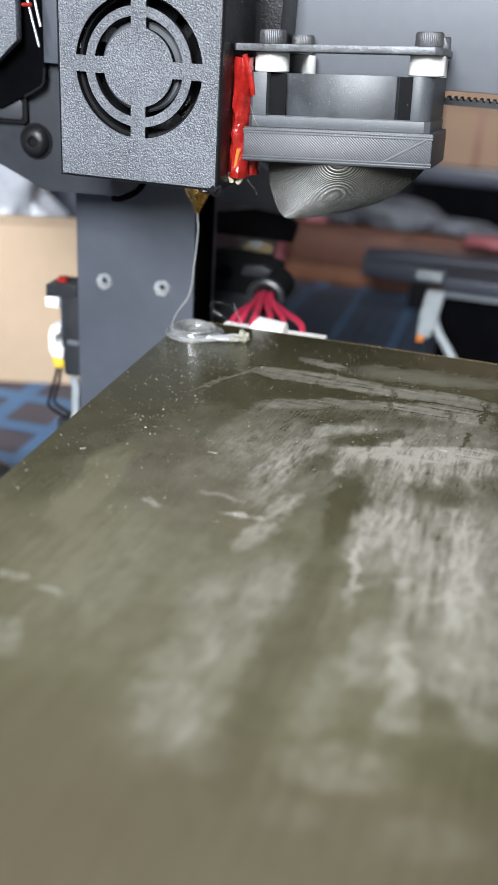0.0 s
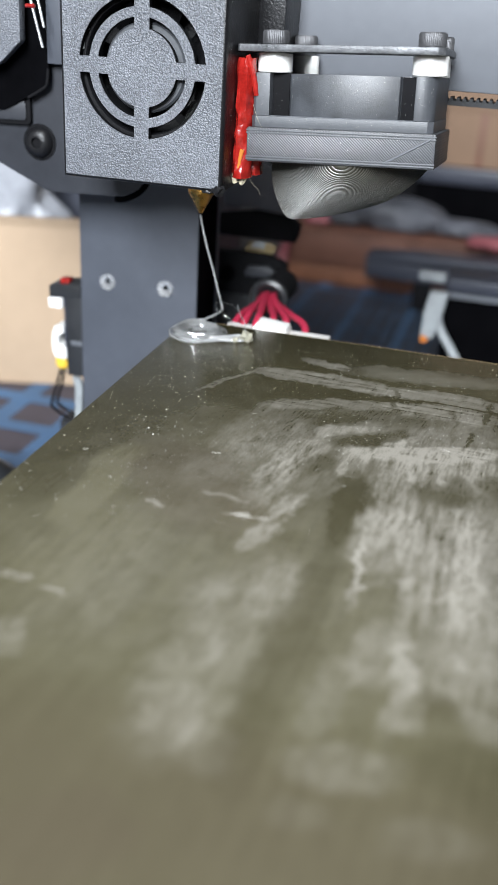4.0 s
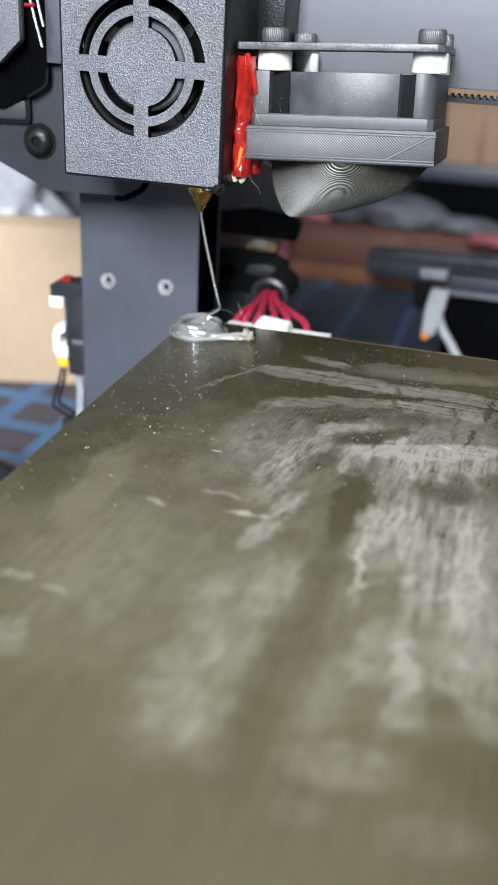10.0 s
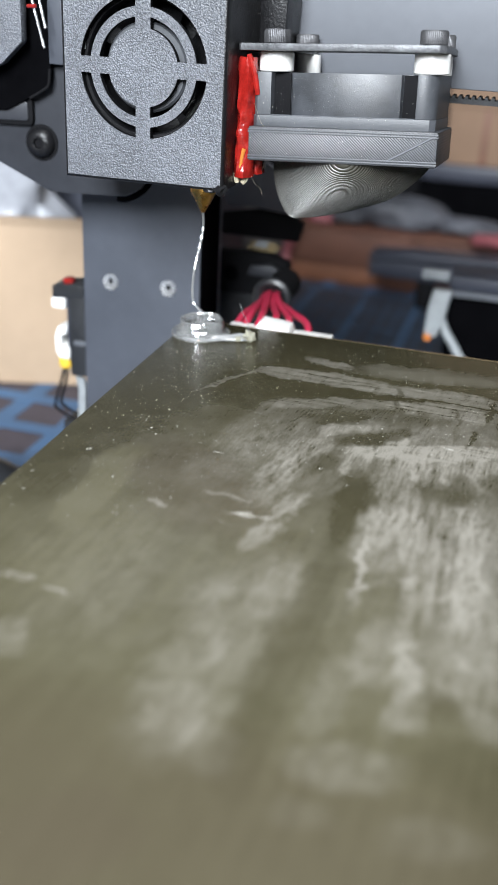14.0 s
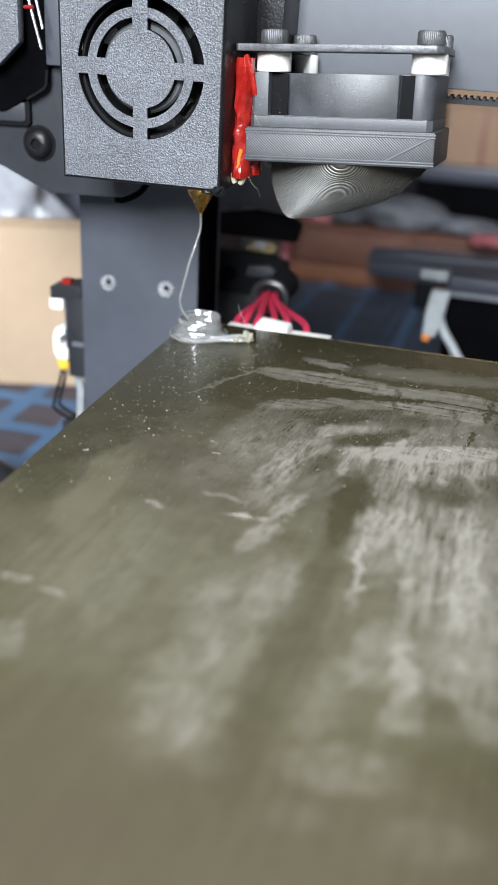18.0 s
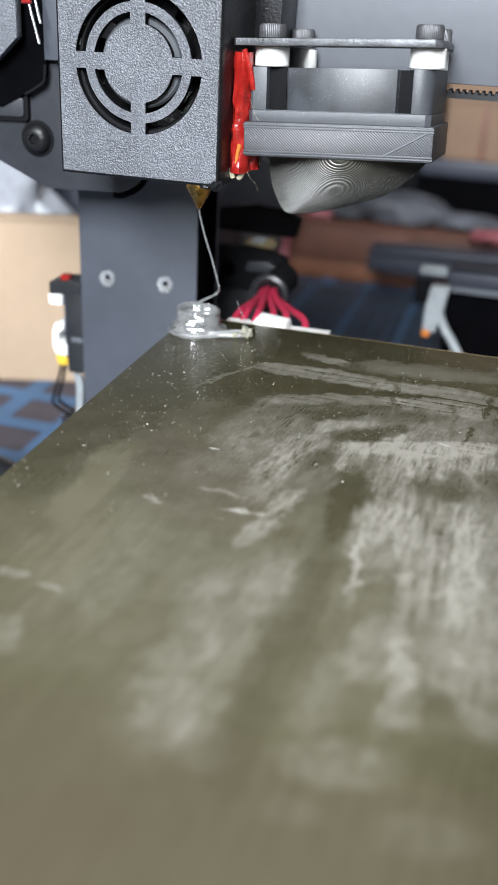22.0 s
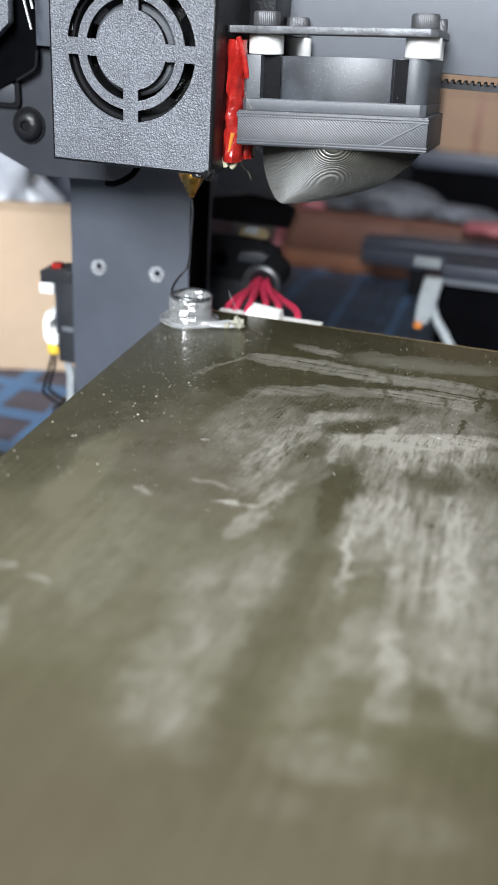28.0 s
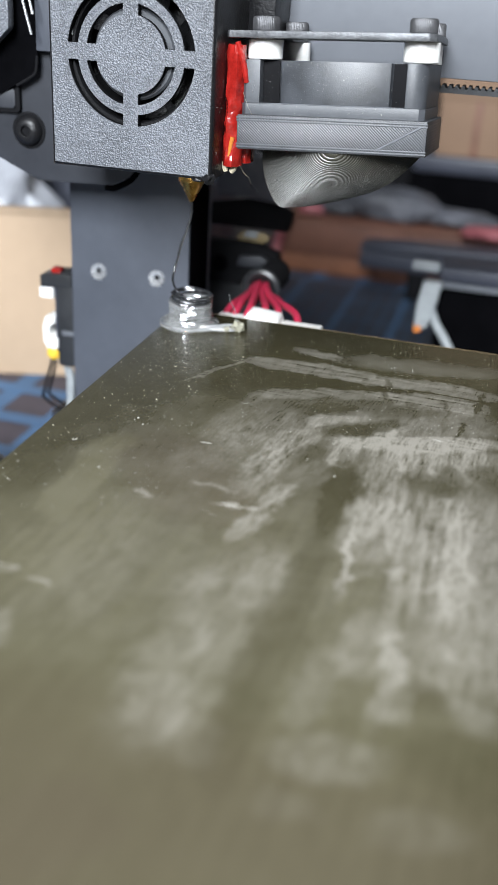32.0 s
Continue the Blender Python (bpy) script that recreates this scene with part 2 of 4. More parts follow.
def bed_material():
    """Dark olive build surface with an old film of glue, a painted front haze, wiped residue, scrapes and bare places;
    places in millimetres on the bed.
    """
    m = bpy.data.materials.new("olive_build_surface")
    m.use_nodes = True
    n, l = m.node_tree.nodes, m.node_tree.links
    b = n["Principled BSDF"]

    def put(v, socket):
        if isinstance(v, (int, float, tuple)):
            socket.default_value = v
        else:
            l.new(v, socket)

    def calc(op, a, c, d=None, clamp=False):
        x = n.new("ShaderNodeMath")
        x.operation, x.use_clamp = op, clamp
        for i, v in enumerate((a, c, d)):
            if v is not None:
                put(v, x.inputs[i])
        return x.outputs[0]

    def vec(op, a, c, d=None):
        x = n.new("ShaderNodeVectorMath")
        x.operation = op
        for i, v in enumerate((a, c, d)):
            if v is not None:
                put(v, x.inputs[i])
        return x.outputs[0]

    def ranged(v, low, high, to_low=0.0, to_high=1.0, smooth=True):
        r = n.new("ShaderNodeMapRange")
        r.interpolation_type = "SMOOTHSTEP" if smooth else "LINEAR"
        for key, w in (("From Min", low), ("From Max", high), ("To Min", to_low), ("To Max", to_high)):
            r.inputs[key].default_value = w
        l.new(v, r.inputs[0])
        return r.outputs[0]

    def mapped(p, cx, cy, rx, ry, turn):
        mp = n.new("ShaderNodeMapping")
        mp.vector_type = "TEXTURE"
        put((cx, cy, 0), mp.inputs["Location"])
        put((0, 0, radians(turn)), mp.inputs["Rotation"])
        put((rx, ry, 1), mp.inputs["Scale"])
        l.new(p, mp.inputs[0])
        return mp.outputs[0]

    def grains(p, detail, rough=0.6, colour=False, distortion=0.0):
        t = n.new("ShaderNodeTexNoise")
        for key, w in (("Scale", 1.0), ("Detail", detail), ("Roughness", rough), ("Distortion", distortion)):
            t.inputs[key].default_value = w
        l.new(p, t.inputs["Vector"])
        return t.outputs[1 if colour else 0]

    tc = n.new("ShaderNodeTexCoord")
    flat = vec("MULTIPLY_ADD", tc.outputs["Object"], (1000, 1000, 0), (120.6, -79.7, 0))
    slow = vec("MULTIPLY_ADD", grains(mapped(flat, 0, 0, 14, 14, 0), 2, colour=True), (9, 9, 0), (-4.5, -4.5, 0))
    quick = vec("MULTIPLY_ADD", grains(mapped(flat, 0, 0, 2.2, 3.0, 0), 4, 0.7, colour=True), (4, 4, 0), (-2, -2, 0))
    ragged = vec("ADD", vec("ADD", flat, slow), quick)

    speck = ranged(grains(mapped(flat, 0, 0, 0.55, 0.7, 20), 3), 0.36, 0.64)
    blot = ranged(grains(mapped(flat, 0, 0, 1.3, 2.6, -10), 5, 0.7, distortion=0.4), 0.4, 0.6)
    hatch = ranged(grains(mapped(flat, 0, 0, 0.4, 9, -6), 3, 0.7), 0.38, 0.62)
    brush = ranged(grains(mapped(flat, 0, 0, 1.4, 70, -3), 5, 0.65), 0.36, 0.64)
    weave = ranged(grains(mapped(flat, 0, 0, 5, 0.35, 4), 2), 0.3, 0.7)
    texture = {
        "x": ranged(grains(mapped(flat, 0, 0, 26, 1.1, -2), 6, 0.7, distortion=0.3), 0.36, 0.62),
        "y": ranged(grains(mapped(flat, 0, 0, 1.7, 16, 2), 6, 0.68, distortion=0.4), 0.36, 0.64),
        "d": ranged(grains(mapped(flat, 0, 0, 1.3, 18, -18), 6, 0.68, distortion=0.4), 0.36, 0.64),
        "c": ranged(grains(mapped(flat, 0, 0, 3.4, 8, -8), 9, 0.72, distortion=0.6), 0.36, 0.64),
        "s": ranged(grains(mapped(flat, 0, 0, 9, 9, 0), 4), 0.3, 0.7),
    }
    for kind, part_of in (("x", 0.35), ("y", 0.35), ("d", 0.6)):
        texture[kind] = calc("ADD", calc("MULTIPLY", texture[kind], 1 - part_of), calc("MULTIPLY", texture["c"], part_of))
    cover = {}

    def smear(kind, x0, y0, x1, y1, half, amount, soft):
        """A patch of one kind along a line on the bed, with ragged, soft-edged sides."""
        long = math.hypot(x1 - x0, y1 - y0) / 2 + half * 0.3
        turn = math.degrees(math.atan2(y1 - y0, x1 - x0))
        size = vec("ABSOLUTE", mapped(ragged, (x0 + x1) / 2, (y0 + y1) / 2, long * (1 + soft / 4), half * (1 + soft / 3), turn), None)
        power = vec("MULTIPLY", vec("MULTIPLY", size, size), size)
        total = n.new("ShaderNodeVectorMath")
        total.operation = "DOT_PRODUCT"
        l.new(power, total.inputs[0])
        total.inputs[1].default_value = (1, 1, 0)
        v = ranged(total.outputs["Value"], 1.0, (1 - soft) ** 2 * 0.4, 0.0, amount)
        cover[kind] = calc("ADD", cover[kind], v) if kind in cover else v

    # old glue film; the broad first patch paints the hazy sheen towards the front
    smear("f", 52, -97, 52, -230, 72, 0.78, 0.4)
    smear("f", 30, -78, 130, -50, 24, 0.2, 0.7)
    smear("f", 24.2, -63.7, 24.6, -105.0, 5.8, 0.8, 0.3)
    smear("f", 34.6, -95.8, 30.7, -129.1, 9.7, 0.25, 0.5)
    smear("f", 34.5, -52.8, 46.5, -36.0, 11.5, 0.25, 0.8)
    smear("f", 69.7, 8.5, 113.6, 15.3, 10.3, 0.22, 0.5)
    # brownish places, the broadest along the front
    smear("w", 75, -176, 75, -230, 80, 0.7, 0.6)
    smear("w", 31.5, -61.4, 58.1, -93.2, 12.1, 0.6, 0.8)
    smear("w", 56.3, -187.3, 67.3, -175.3, 8.4, 0.25, 0.8)
    # scraped bands along the back edge
    smear("x", 39.5, 1.3, 82.4, -0.8, 5.4, 0.42, 0.3)
    smear("x", 51.3, 14.6, 64.2, 11.2, 2.8, 0.4, 0.5)
    smear("x", 27.1, -22.5, 40.4, 3.3, 1.0, 0.25, 0.6)
    smear("s", 65.5, 11.8, 113.4, 20.1, 6.3, 0.2, 0.5)
    smear("x", 79.8, -0.5, 114.3, -0.3, 4.8, 0.4, 0.4)
    smear("x", 49.5, -23.7, 86.4, -11.3, 4.0, 0.28, 0.5)
    smear("x", 81.8, -13.3, 110.1, -11.1, 5.7, 0.38, 0.4)
    smear("c", 84.1, -28.2, 112.3, -23.3, 10.9, 0.3, 0.5)
    smear("d", 56.3, -21.2, 51.1, -56.8, 9.2, 0.13, 0.8)
    smear("c", 66.7, -38.2, 80.0, -26.7, 3.8, 0.42, 0.6)
    smear("c", 84.7, -32.5, 86.5, -42.2, 3.3, 0.5, 0.6)
    smear("x", 74.0, -48.0, 115.8, -34.4, 4.6, 0.62, 0.4)
    # cloudy wiped residue
    smear("s", 66, -40, 80, -130, 54, 0.11, 0.9)
    smear("d", 88.4, -26.3, 57.2, -67.7, 17.5, 0.13, 0.9)
    smear("y", 79.6, -45.0, 79.2, -58.1, 3.9, 0.55, 0.6)
    smear("y", 101.9, -40.1, 103.2, -53.8, 13.1, 0.5, 0.5)
    smear("y", 88.3, -41.4, 93.1, -87.1, 5.0, 0.34, 0.7)
    smear("c", 89.6, -72.6, 92.4, -99.2, 5.6, 0.45, 0.6)
    smear("c", 111.9, -59.4, 116.4, -135.4, 6.7, 0.4, 0.65)
    smear("y", 103.4, -67.2, 106.4, -114.4, 8.0, 0.4, 0.7)
    smear("c", 96.3, -67.1, 102.2, -145.4, 1.7, 0.24, 0.7)
    smear("y", 88.5, -83.9, 89.6, -113.9, 0.8, 0.45, 0.6)
    smear("x", 89.7, -104.6, 99.7, -101.5, 1.4, 0.16, 0.8)
    smear("c", 96.8, -117.9, 97.0, -134.8, 4.8, 0.24, 0.8)
    smear("c", 105.9, -120.0, 106.3, -135.3, 6.0, 0.28, 0.8)
    smear("c", 103.2, -134.9, 103.4, -145.0, 2.6, 0.25, 0.6)
    smear("c", 114.1, -139.8, 120.4, -140.3, 4.1, 0.18, 0.7)
    smear("d", 69.5, -74.9, 63.9, -100.4, 3.1, 0.45, 0.6)
    smear("d", 62.0, -50.5, 61.5, -85.2, 4.5, 0.22, 0.8)
    smear("d", 68.0, -40.7, 61.4, -67.5, 4.8, 0.23, 0.8)
    smear("c", 49.0, -44.8, 45.5, -75.5, 7.5, 0.1, 0.9)
    smear("c", 72.6, -104.5, 67.6, -159.7, 8.9, 0.17, 0.7)
    smear("c", 65.2, -113.9, 62.1, -123.6, 4.6, 0.13, 0.9)
    smear("c", 67.2, -130.7, 67.2, -138.5, 2.8, 0.15, 0.9)
    smear("c", 68.8, -147.4, 68.9, -159.5, 4.7, 0.14, 0.7)
    smear("c", 72.6, -159.2, 79.7, -158.6, 5.2, 0.13, 0.7)
    smear("c", 75.3, -106.2, 73.8, -121.8, 4.0, 0.17, 0.9)
    smear("c", 89.1, -157.2, 104.9, -153.9, 4.4, 0.18, 0.7)
    smear("c", 91.1, -129.7, 89.6, -149.9, 3.5, 0.17, 0.8)
    smear("c", 104.6, -167.2, 116.9, -165.0, 3.7, 0.08, 0.8)
    smear("c", 88.5, -167.9, 96.3, -165.8, 3.1, 0.07, 0.8)
    smear("c", 31.6, -145.3, 36.4, -143.0, 6.1, 0.22, 0.7)
    smear("x", 23.0, -128.2, 29.1, -127.0, 1.1, 0.4, 0.7)
    smear("x", 31.0, -127.7, 36.7, -128.0, 1.0, 0.35, 0.7)
    smear("d", 43.0, -101.6, 39.4, -139.2, 8.7, 0.06, 0.9)
    # single scrapes
    smear("x", 56.1, -89.8, 66.1, -89.0, 0.7, 0.8, 0.5)
    smear("x", 38.8, -88.3, 44.2, -90.1, 0.9, 0.45, 0.6)
    smear("x", 48.1, -79.9, 58.8, -81.8, 1.0, 0.3, 0.6)
    # bare places where the residue has come off
    smear("n", 37.7, -12.1, 59.9, -11.5, 5.1, 0.6, 0.6)
    smear("n", 80.9, -52.1, 81.6, -95.3, 3.3, 0.85, 0.5)
    smear("n", 82.1, -93.8, 80.1, -153.9, 4.5, 0.55, 0.7)
    smear("n", 80.6, -152.4, 81.8, -168.1, 4.2, 0.4, 0.7)
    smear("n", 103.6, -49.5, 105.9, -65.3, 3.8, 0.6, 0.8)
    smear("n", 111.3, -54.0, 116.5, -49.4, 4.8, 0.55, 0.8)
    smear("n", 109.6, 3.1, 107.3, -15.9, 1.2, 0.9, 0.5)
    smear("n", 104.9, -20.2, 105.0, -36.3, 0.9, 0.85, 0.5)
    smear("n", 82.1, 2.5, 84.3, -19.1, 1.1, 0.7, 0.6)
    smear("n", 98.8, -8.7, 100.6, -22.0, 0.6, 0.6, 0.6)
    smear("n", 60.3, -30.9, 78.2, -25.8, 3.8, 0.7, 0.6)
    smear("n", 73.0, -44.9, 88.9, -27.7, 3.1, 0.85, 0.5)
    smear("n", 83.6, -25.2, 94.3, -17.4, 4.4, 0.65, 0.6)
    smear("n", 105.0, -137.0, 112.5, -136.8, 3.7, 0.45, 0.6)
    smear("n", 107.9, -148.7, 121.0, -153.3, 5.9, 0.4, 0.6)
    smear("n", 66.2, -61.4, 75.1, -49.7, 4.4, 0.6, 0.7)
    smear("n", 5.9, -53.2, 13.0, -103.0, 5.3, 0.6, 0.7)

    bare = calc("MINIMUM", cover["n"], 0.92)
    left_on = calc("SUBTRACT", 1.0, bare)
    fine = calc("MULTIPLY_ADD", blot, 0.14, calc("ADD", calc("MULTIPLY", speck, 0.26), calc("MULTIPLY_ADD", hatch, 0.42, calc("MULTIPLY", weave, 0.18))))
    pale = None
    for kind in "xydcs":
        rough_edge = calc("MULTIPLY_ADD", texture[kind], 0.62, calc("MULTIPLY", fine, 0.58))
        low, high = (0.35, 1.4) if kind in "cs" else (-0.1, 1.9)
        v = calc("MULTIPLY", calc("MINIMUM", cover[kind], 0.85), ranged(rough_edge, 0.2, 0.95, low, high, False))
        pale = v if pale is None else calc("ADD", pale, v)
    pale = calc("MULTIPLY", pale, left_on, clamp=True)
    film = calc("MULTIPLY", calc("MULTIPLY", cover["f"], calc("MULTIPLY_ADD", brush, 0.3, calc("MULTIPLY_ADD", fine, 0.5, calc("MULTIPLY_ADD", texture["c"], 0.14, 0.36)))), calc("MULTIPLY_ADD", bare, -0.75, 1.0), clamp=True)

    def mix(fac, a, c):
        x = n.new("ShaderNodeMix")
        x.data_type = "RGBA"
        put(fac, x.inputs["Factor"])
        put(a, x.inputs["A"])
        put(c, x.inputs["B"])
        return x.outputs["Result"]

    ground_colour = mix(calc("MULTIPLY_ADD", texture["s"], 0.5, calc("MULTIPLY", speck, 0.5)), (0.037, 0.032, 0.015, 1), (0.062, 0.055, 0.03, 1))
    coated = mix(film, ground_colour, (0.114, 0.104, 0.062, 1))
    browned = mix(calc("MULTIPLY", cover["w"], 0.75, clamp=True), coated, (0.078, 0.063, 0.042, 1))
    l.new(mix(pale, browned, (0.3, 0.282, 0.24, 1)), b.inputs["Base Color"])
    l.new(calc("ADD", calc("MULTIPLY_ADD", pale, 0.28, 0.25), calc("MULTIPLY", film, 0.1)), b.inputs["Roughness"])
    b.inputs["Specular IOR Level"].default_value = 0.36
    bp = n.new("ShaderNodeBump")
    bp.inputs["Strength"].default_value, bp.inputs["Distance"].default_value = 0.4, 0.00006
    l.new(grains(mapped(flat, 0, 0, 0.7, 0.7, 0), 3), bp.inputs["Height"])
    l.new(bp.outputs[0], b.inputs["Normal"])
    return m


# ---- building helpers: lengths in millimetres ----


def thing(name, x, y, z, label, category, group="", kind="", turn=(0, 0, 0)):
    ob = new(name)
    ob.empty_display_size = 0.005
    ob.matrix_basis = pose(x * K, y * K, z * K, *turn)
    return tagged(ob, label, category, group, kind)


def finish(bm, smooth=True, angle=38):
    bmesh.ops.recalc_face_normals(bm, faces=bm.faces)
    for f in bm.faces:
        f.smooth = smooth
    for e in bm.edges:
        if len(e.link_faces) == 2 and e.calc_face_angle(0) > radians(angle):
            e.smooth = False


def part(name, bm, mat, parent=None, label="", smooth=True):
    """Links a bmesh, made in millimetres in its thing's space, as one mesh object under a thing or a part."""
    bmesh.ops.scale(bm, vec=(K, K, K), verts=bm.verts)
    finish(bm, smooth)
    me = bpy.data.meshes.new(name)
    bm.to_mesh(me)
    bm.free()
    me.materials.append(mat)
    ob = new(name, me)
    ob.parent = parent
    return tagged(ob, label)


def fixed(name, bm, mat, label, category, kind="structure", at=(0, 0, 0)):
    ob = part(name, bm, mat)
    ob.location = Vector(at) * K
    return tagged(ob, label, category, "", kind)


def box(x0, x1, y0, y1, z0, z1, bevel=0.0, bm=None, seg=2):
    b = bmesh.new()
    bmesh.ops.create_cube(b, size=1, matrix=Matrix.LocRotScale(((x0 + x1) / 2, (y0 + y1) / 2, (z0 + z1) / 2), None, (x1 - x0, y1 - y0, z1 - z0)))
    if bevel:
        bmesh.ops.bevel(b, geom=b.edges[:], offset=bevel, segments=seg, affect="EDGES", profile=0.6)
    return joined(b, bm)


def joined(b, bm):
    if bm is None:
        return b
    me = bpy.data.meshes.new("tmp")
    b.to_mesh(me)
    b.free()
    bm.from_mesh(me)
    bpy.data.meshes.remove(me)
    return bm


def prism(points, y0, y1, bevel=0.0, bm=None, axis="y"):
    """A plate with the outline points (x, z), from y0 to y1; axis z: (x, y) from z0 to z1."""
    b = bmesh.new()
    put = (lambda p, d: (p[0], d, p[1])) if axis == "y" else (lambda p, d: (p[0], p[1], d)) if axis == "z" else (lambda p, d: (d, p[0], p[1]))
    lo = [b.verts.new(put(p, y0)) for p in points]
    hi = [b.verts.new(put(p, y1)) for p in points]
    n = len(points)
    b.faces.new(lo)
    b.faces.new(hi[::-1])
    for i in range(n):
        b.faces.new((lo[i], hi[i], hi[(i + 1) % n], lo[(i + 1) % n]))
    if bevel:
        bmesh.ops.recalc_face_normals(b, faces=b.faces)
        sharp = [e for e in b.edges if e.calc_face_angle(0) > radians(30)]
        bmesh.ops.bevel(b, geom=sharp, offset=bevel, segments=2, affect="EDGES", profile=0.6)
    return joined(b, bm)


def lathe(profile, at=(0, 0, 0), seg=24, axis="z", bm=None, flutes=0, depth=0.0, band=(0, 0)):
    """A turned body; profile of (radius, height). Flutes cut knurling into the heights of the band."""
    b = bmesh.new()
    rows = []
    for r, h in profile:
        row = []
        for i in range(seg):
            a = 2 * math.pi * i / seg
            rr = r - depth if flutes and band[0] <= h <= band[1] and i % 2 else r
            p = (rr * math.cos(a), rr * math.sin(a), h)
            p = p if axis == "z" else (p[0], p[2], p[1]) if axis == "y" else (p[2], p[0], p[1])
            row.append(b.verts.new(Vector(p) + Vector(at)))
        rows.append(row)
    for r0, r1 in zip(rows, rows[1:]):
        for i in range(seg):
            b.faces.new((r0[i], r0[(i + 1) % seg], r1[(i + 1) % seg], r1[i]))
    for row in (rows[0], rows[-1]):
        b.faces.new(row)
    return joined(b, bm)


def smooth_line(points, steps=8):
    pts = [Vector(p) for p in points]
    pts = [pts[0] * 2 - pts[1]] + pts + [pts[-1] * 2 - pts[-2]]
    out = []
    for a, b, c, d in zip(pts, pts[1:], pts[2:], pts[3:]):
        for i in range(steps):
            t = i / steps
            out.append(0.5 * (2 * b + (c - a) * t + (2 * a - 5 * b + 4 * c - d) * t * t + (3 * b - a - 3 * c + d) * t ** 3))
    return out + [pts[-2]]


def tube(points, r, seg=8, bm=None, steps=8, end_r=None):
    """A round wire along a smooth line."""
    b = bmesh.new()
    line = smooth_line(points, steps)
    rows, up = [], Vector((0.3, 0.5, 0.8))
    for i, p in enumerate(line):
        d = (line[min(i + 1, len(line) - 1)] - line[max(i - 1, 0)]).normalized()
        side = d.cross(up).normalized()
        up = side.cross(d).normalized()
        f = i / (len(line) - 1)
        rr = r if end_r is None else r + (end_r - r) * f
        rows.append([b.verts.new(p + rr * (math.cos(a) * side + math.sin(a) * up)) for a in [2 * math.pi * k / seg for k in range(seg)]])
    for r0, r1 in zip(rows, rows[1:]):
        for i in range(seg):
            b.faces.new((r0[i], r0[(i + 1) % seg], r1[(i + 1) % seg], r1[i]))
    for row in (rows[0], rows[-1]):
        b.faces.new(row)
    return joined(b, bm)


def torus(at, R, r, axis="y", seg=28, ring=8, bm=None):
    b = bmesh.new()
    rows = []
    for i in range(seg):
        a = 2 * math.pi * i / seg
        row = []
        for j in range(ring):
            c = 2 * math.pi * j / ring
            p = ((R + r * math.cos(c)) * math.cos(a), (R + r * math.cos(c)) * math.sin(a), r * math.sin(c))
            p = p if axis == "z" else (p[0], p[2], p[1]) if axis == "y" else (p[2], p[0], p[1])
            row.append(b.verts.new(Vector(p) + Vector(at)))
        rows.append(row)
    for i in range(seg):
        r0, r1 = rows[i], rows[(i + 1) % seg]
        for j in range(ring):
            b.faces.new((r0[j], r0[(j + 1) % ring], r1[(j + 1) % ring], r1[j]))
    return joined(b, bm)


def lump(at, size, rough=0.25, sub=3, seed=0.0, bm=None):
    """An uneven rounded lump."""
    b = bmesh.new()
    bmesh.ops.create_icosphere(b, subdivisions=sub, radius=1)
    for v in b.verts:
        k = 1 + rough * noise.noise(v.co * 1.7 + Vector((seed, seed * 2.3, 0)))
        v.co = Vector([c * k * s for c, s in zip(v.co, size)]) + Vector(at)
    return joined(b, bm)


# ---- the room ----
fixed("floor", box(-1500, 1700, -1500, 1500, -760, -740), M_FLOOR, "brown floor of the room", "floor")
fixed("wall_back", box(-1500, 1700, 1500, 1600, -760, 1700), M_WALL, "plain grey back wall of the room", "wall")
fixed("wall_left", box(-1600, -1500, -1600, 1600, -760, 1700), M_WALL, "plain grey side wall of the room", "wall")
fixed("wall_right", box(1700, 1800, -1600, 1600, -760, 1700), M_WALL, "plain grey side wall of the room", "wall")
wf = box(-1500, -230, -1600, -1500, -760, 1700)
box(430, 1700, -1600, -1500, -760, 1700, bm=wf)
box(-230, 430, -1600, -1500, -760, 580, bm=wf)
box(-230, 430, -1600, -1500, 1320, 1700, bm=wf)
fixed("wall_front", wf, M_WALL, "plain grey wall with a window opening", "wall")
fixed("ceiling", box(-1600, 1800, -1600, 1600, 1700, 1760), M_WALL, "plain pale ceiling", "ceiling")

table = thing("table", 100, 250, 0, "dark wooden work table under the printer", "table")
part("tabletop", box(-900, 900, -620, 700, -30, 0, 3), M_DESK, table)
for lx, ly in ((-840, -560), (840, -560), (-840, 640), (840, 640)):
    part("leg", box(lx - 25, lx + 25, ly - 25, ly + 25, -740, -30, 3), M_DESK, table)

mat = thing("cutting_mat", 0, 250, 0, "dark cutting mat with a printed blue grid on the table", "mat")
part("sheet", box(-420, 330, -420, 260, 0.2, 2.2, 0.6), M_MAT, mat)
for i in range(22):
    x = -400 + i * 34
    w = 5.0
    part("grid_line", box(x - w, x + w, -415, 255, 2.25, 2.45), M_BLUE, mat)
for i in range(20):
    y = -400 + i * 34
    part("grid_line", box(-415, 325, y - 5, y + 5, 2.5, 2.7), M_BLUE, mat)

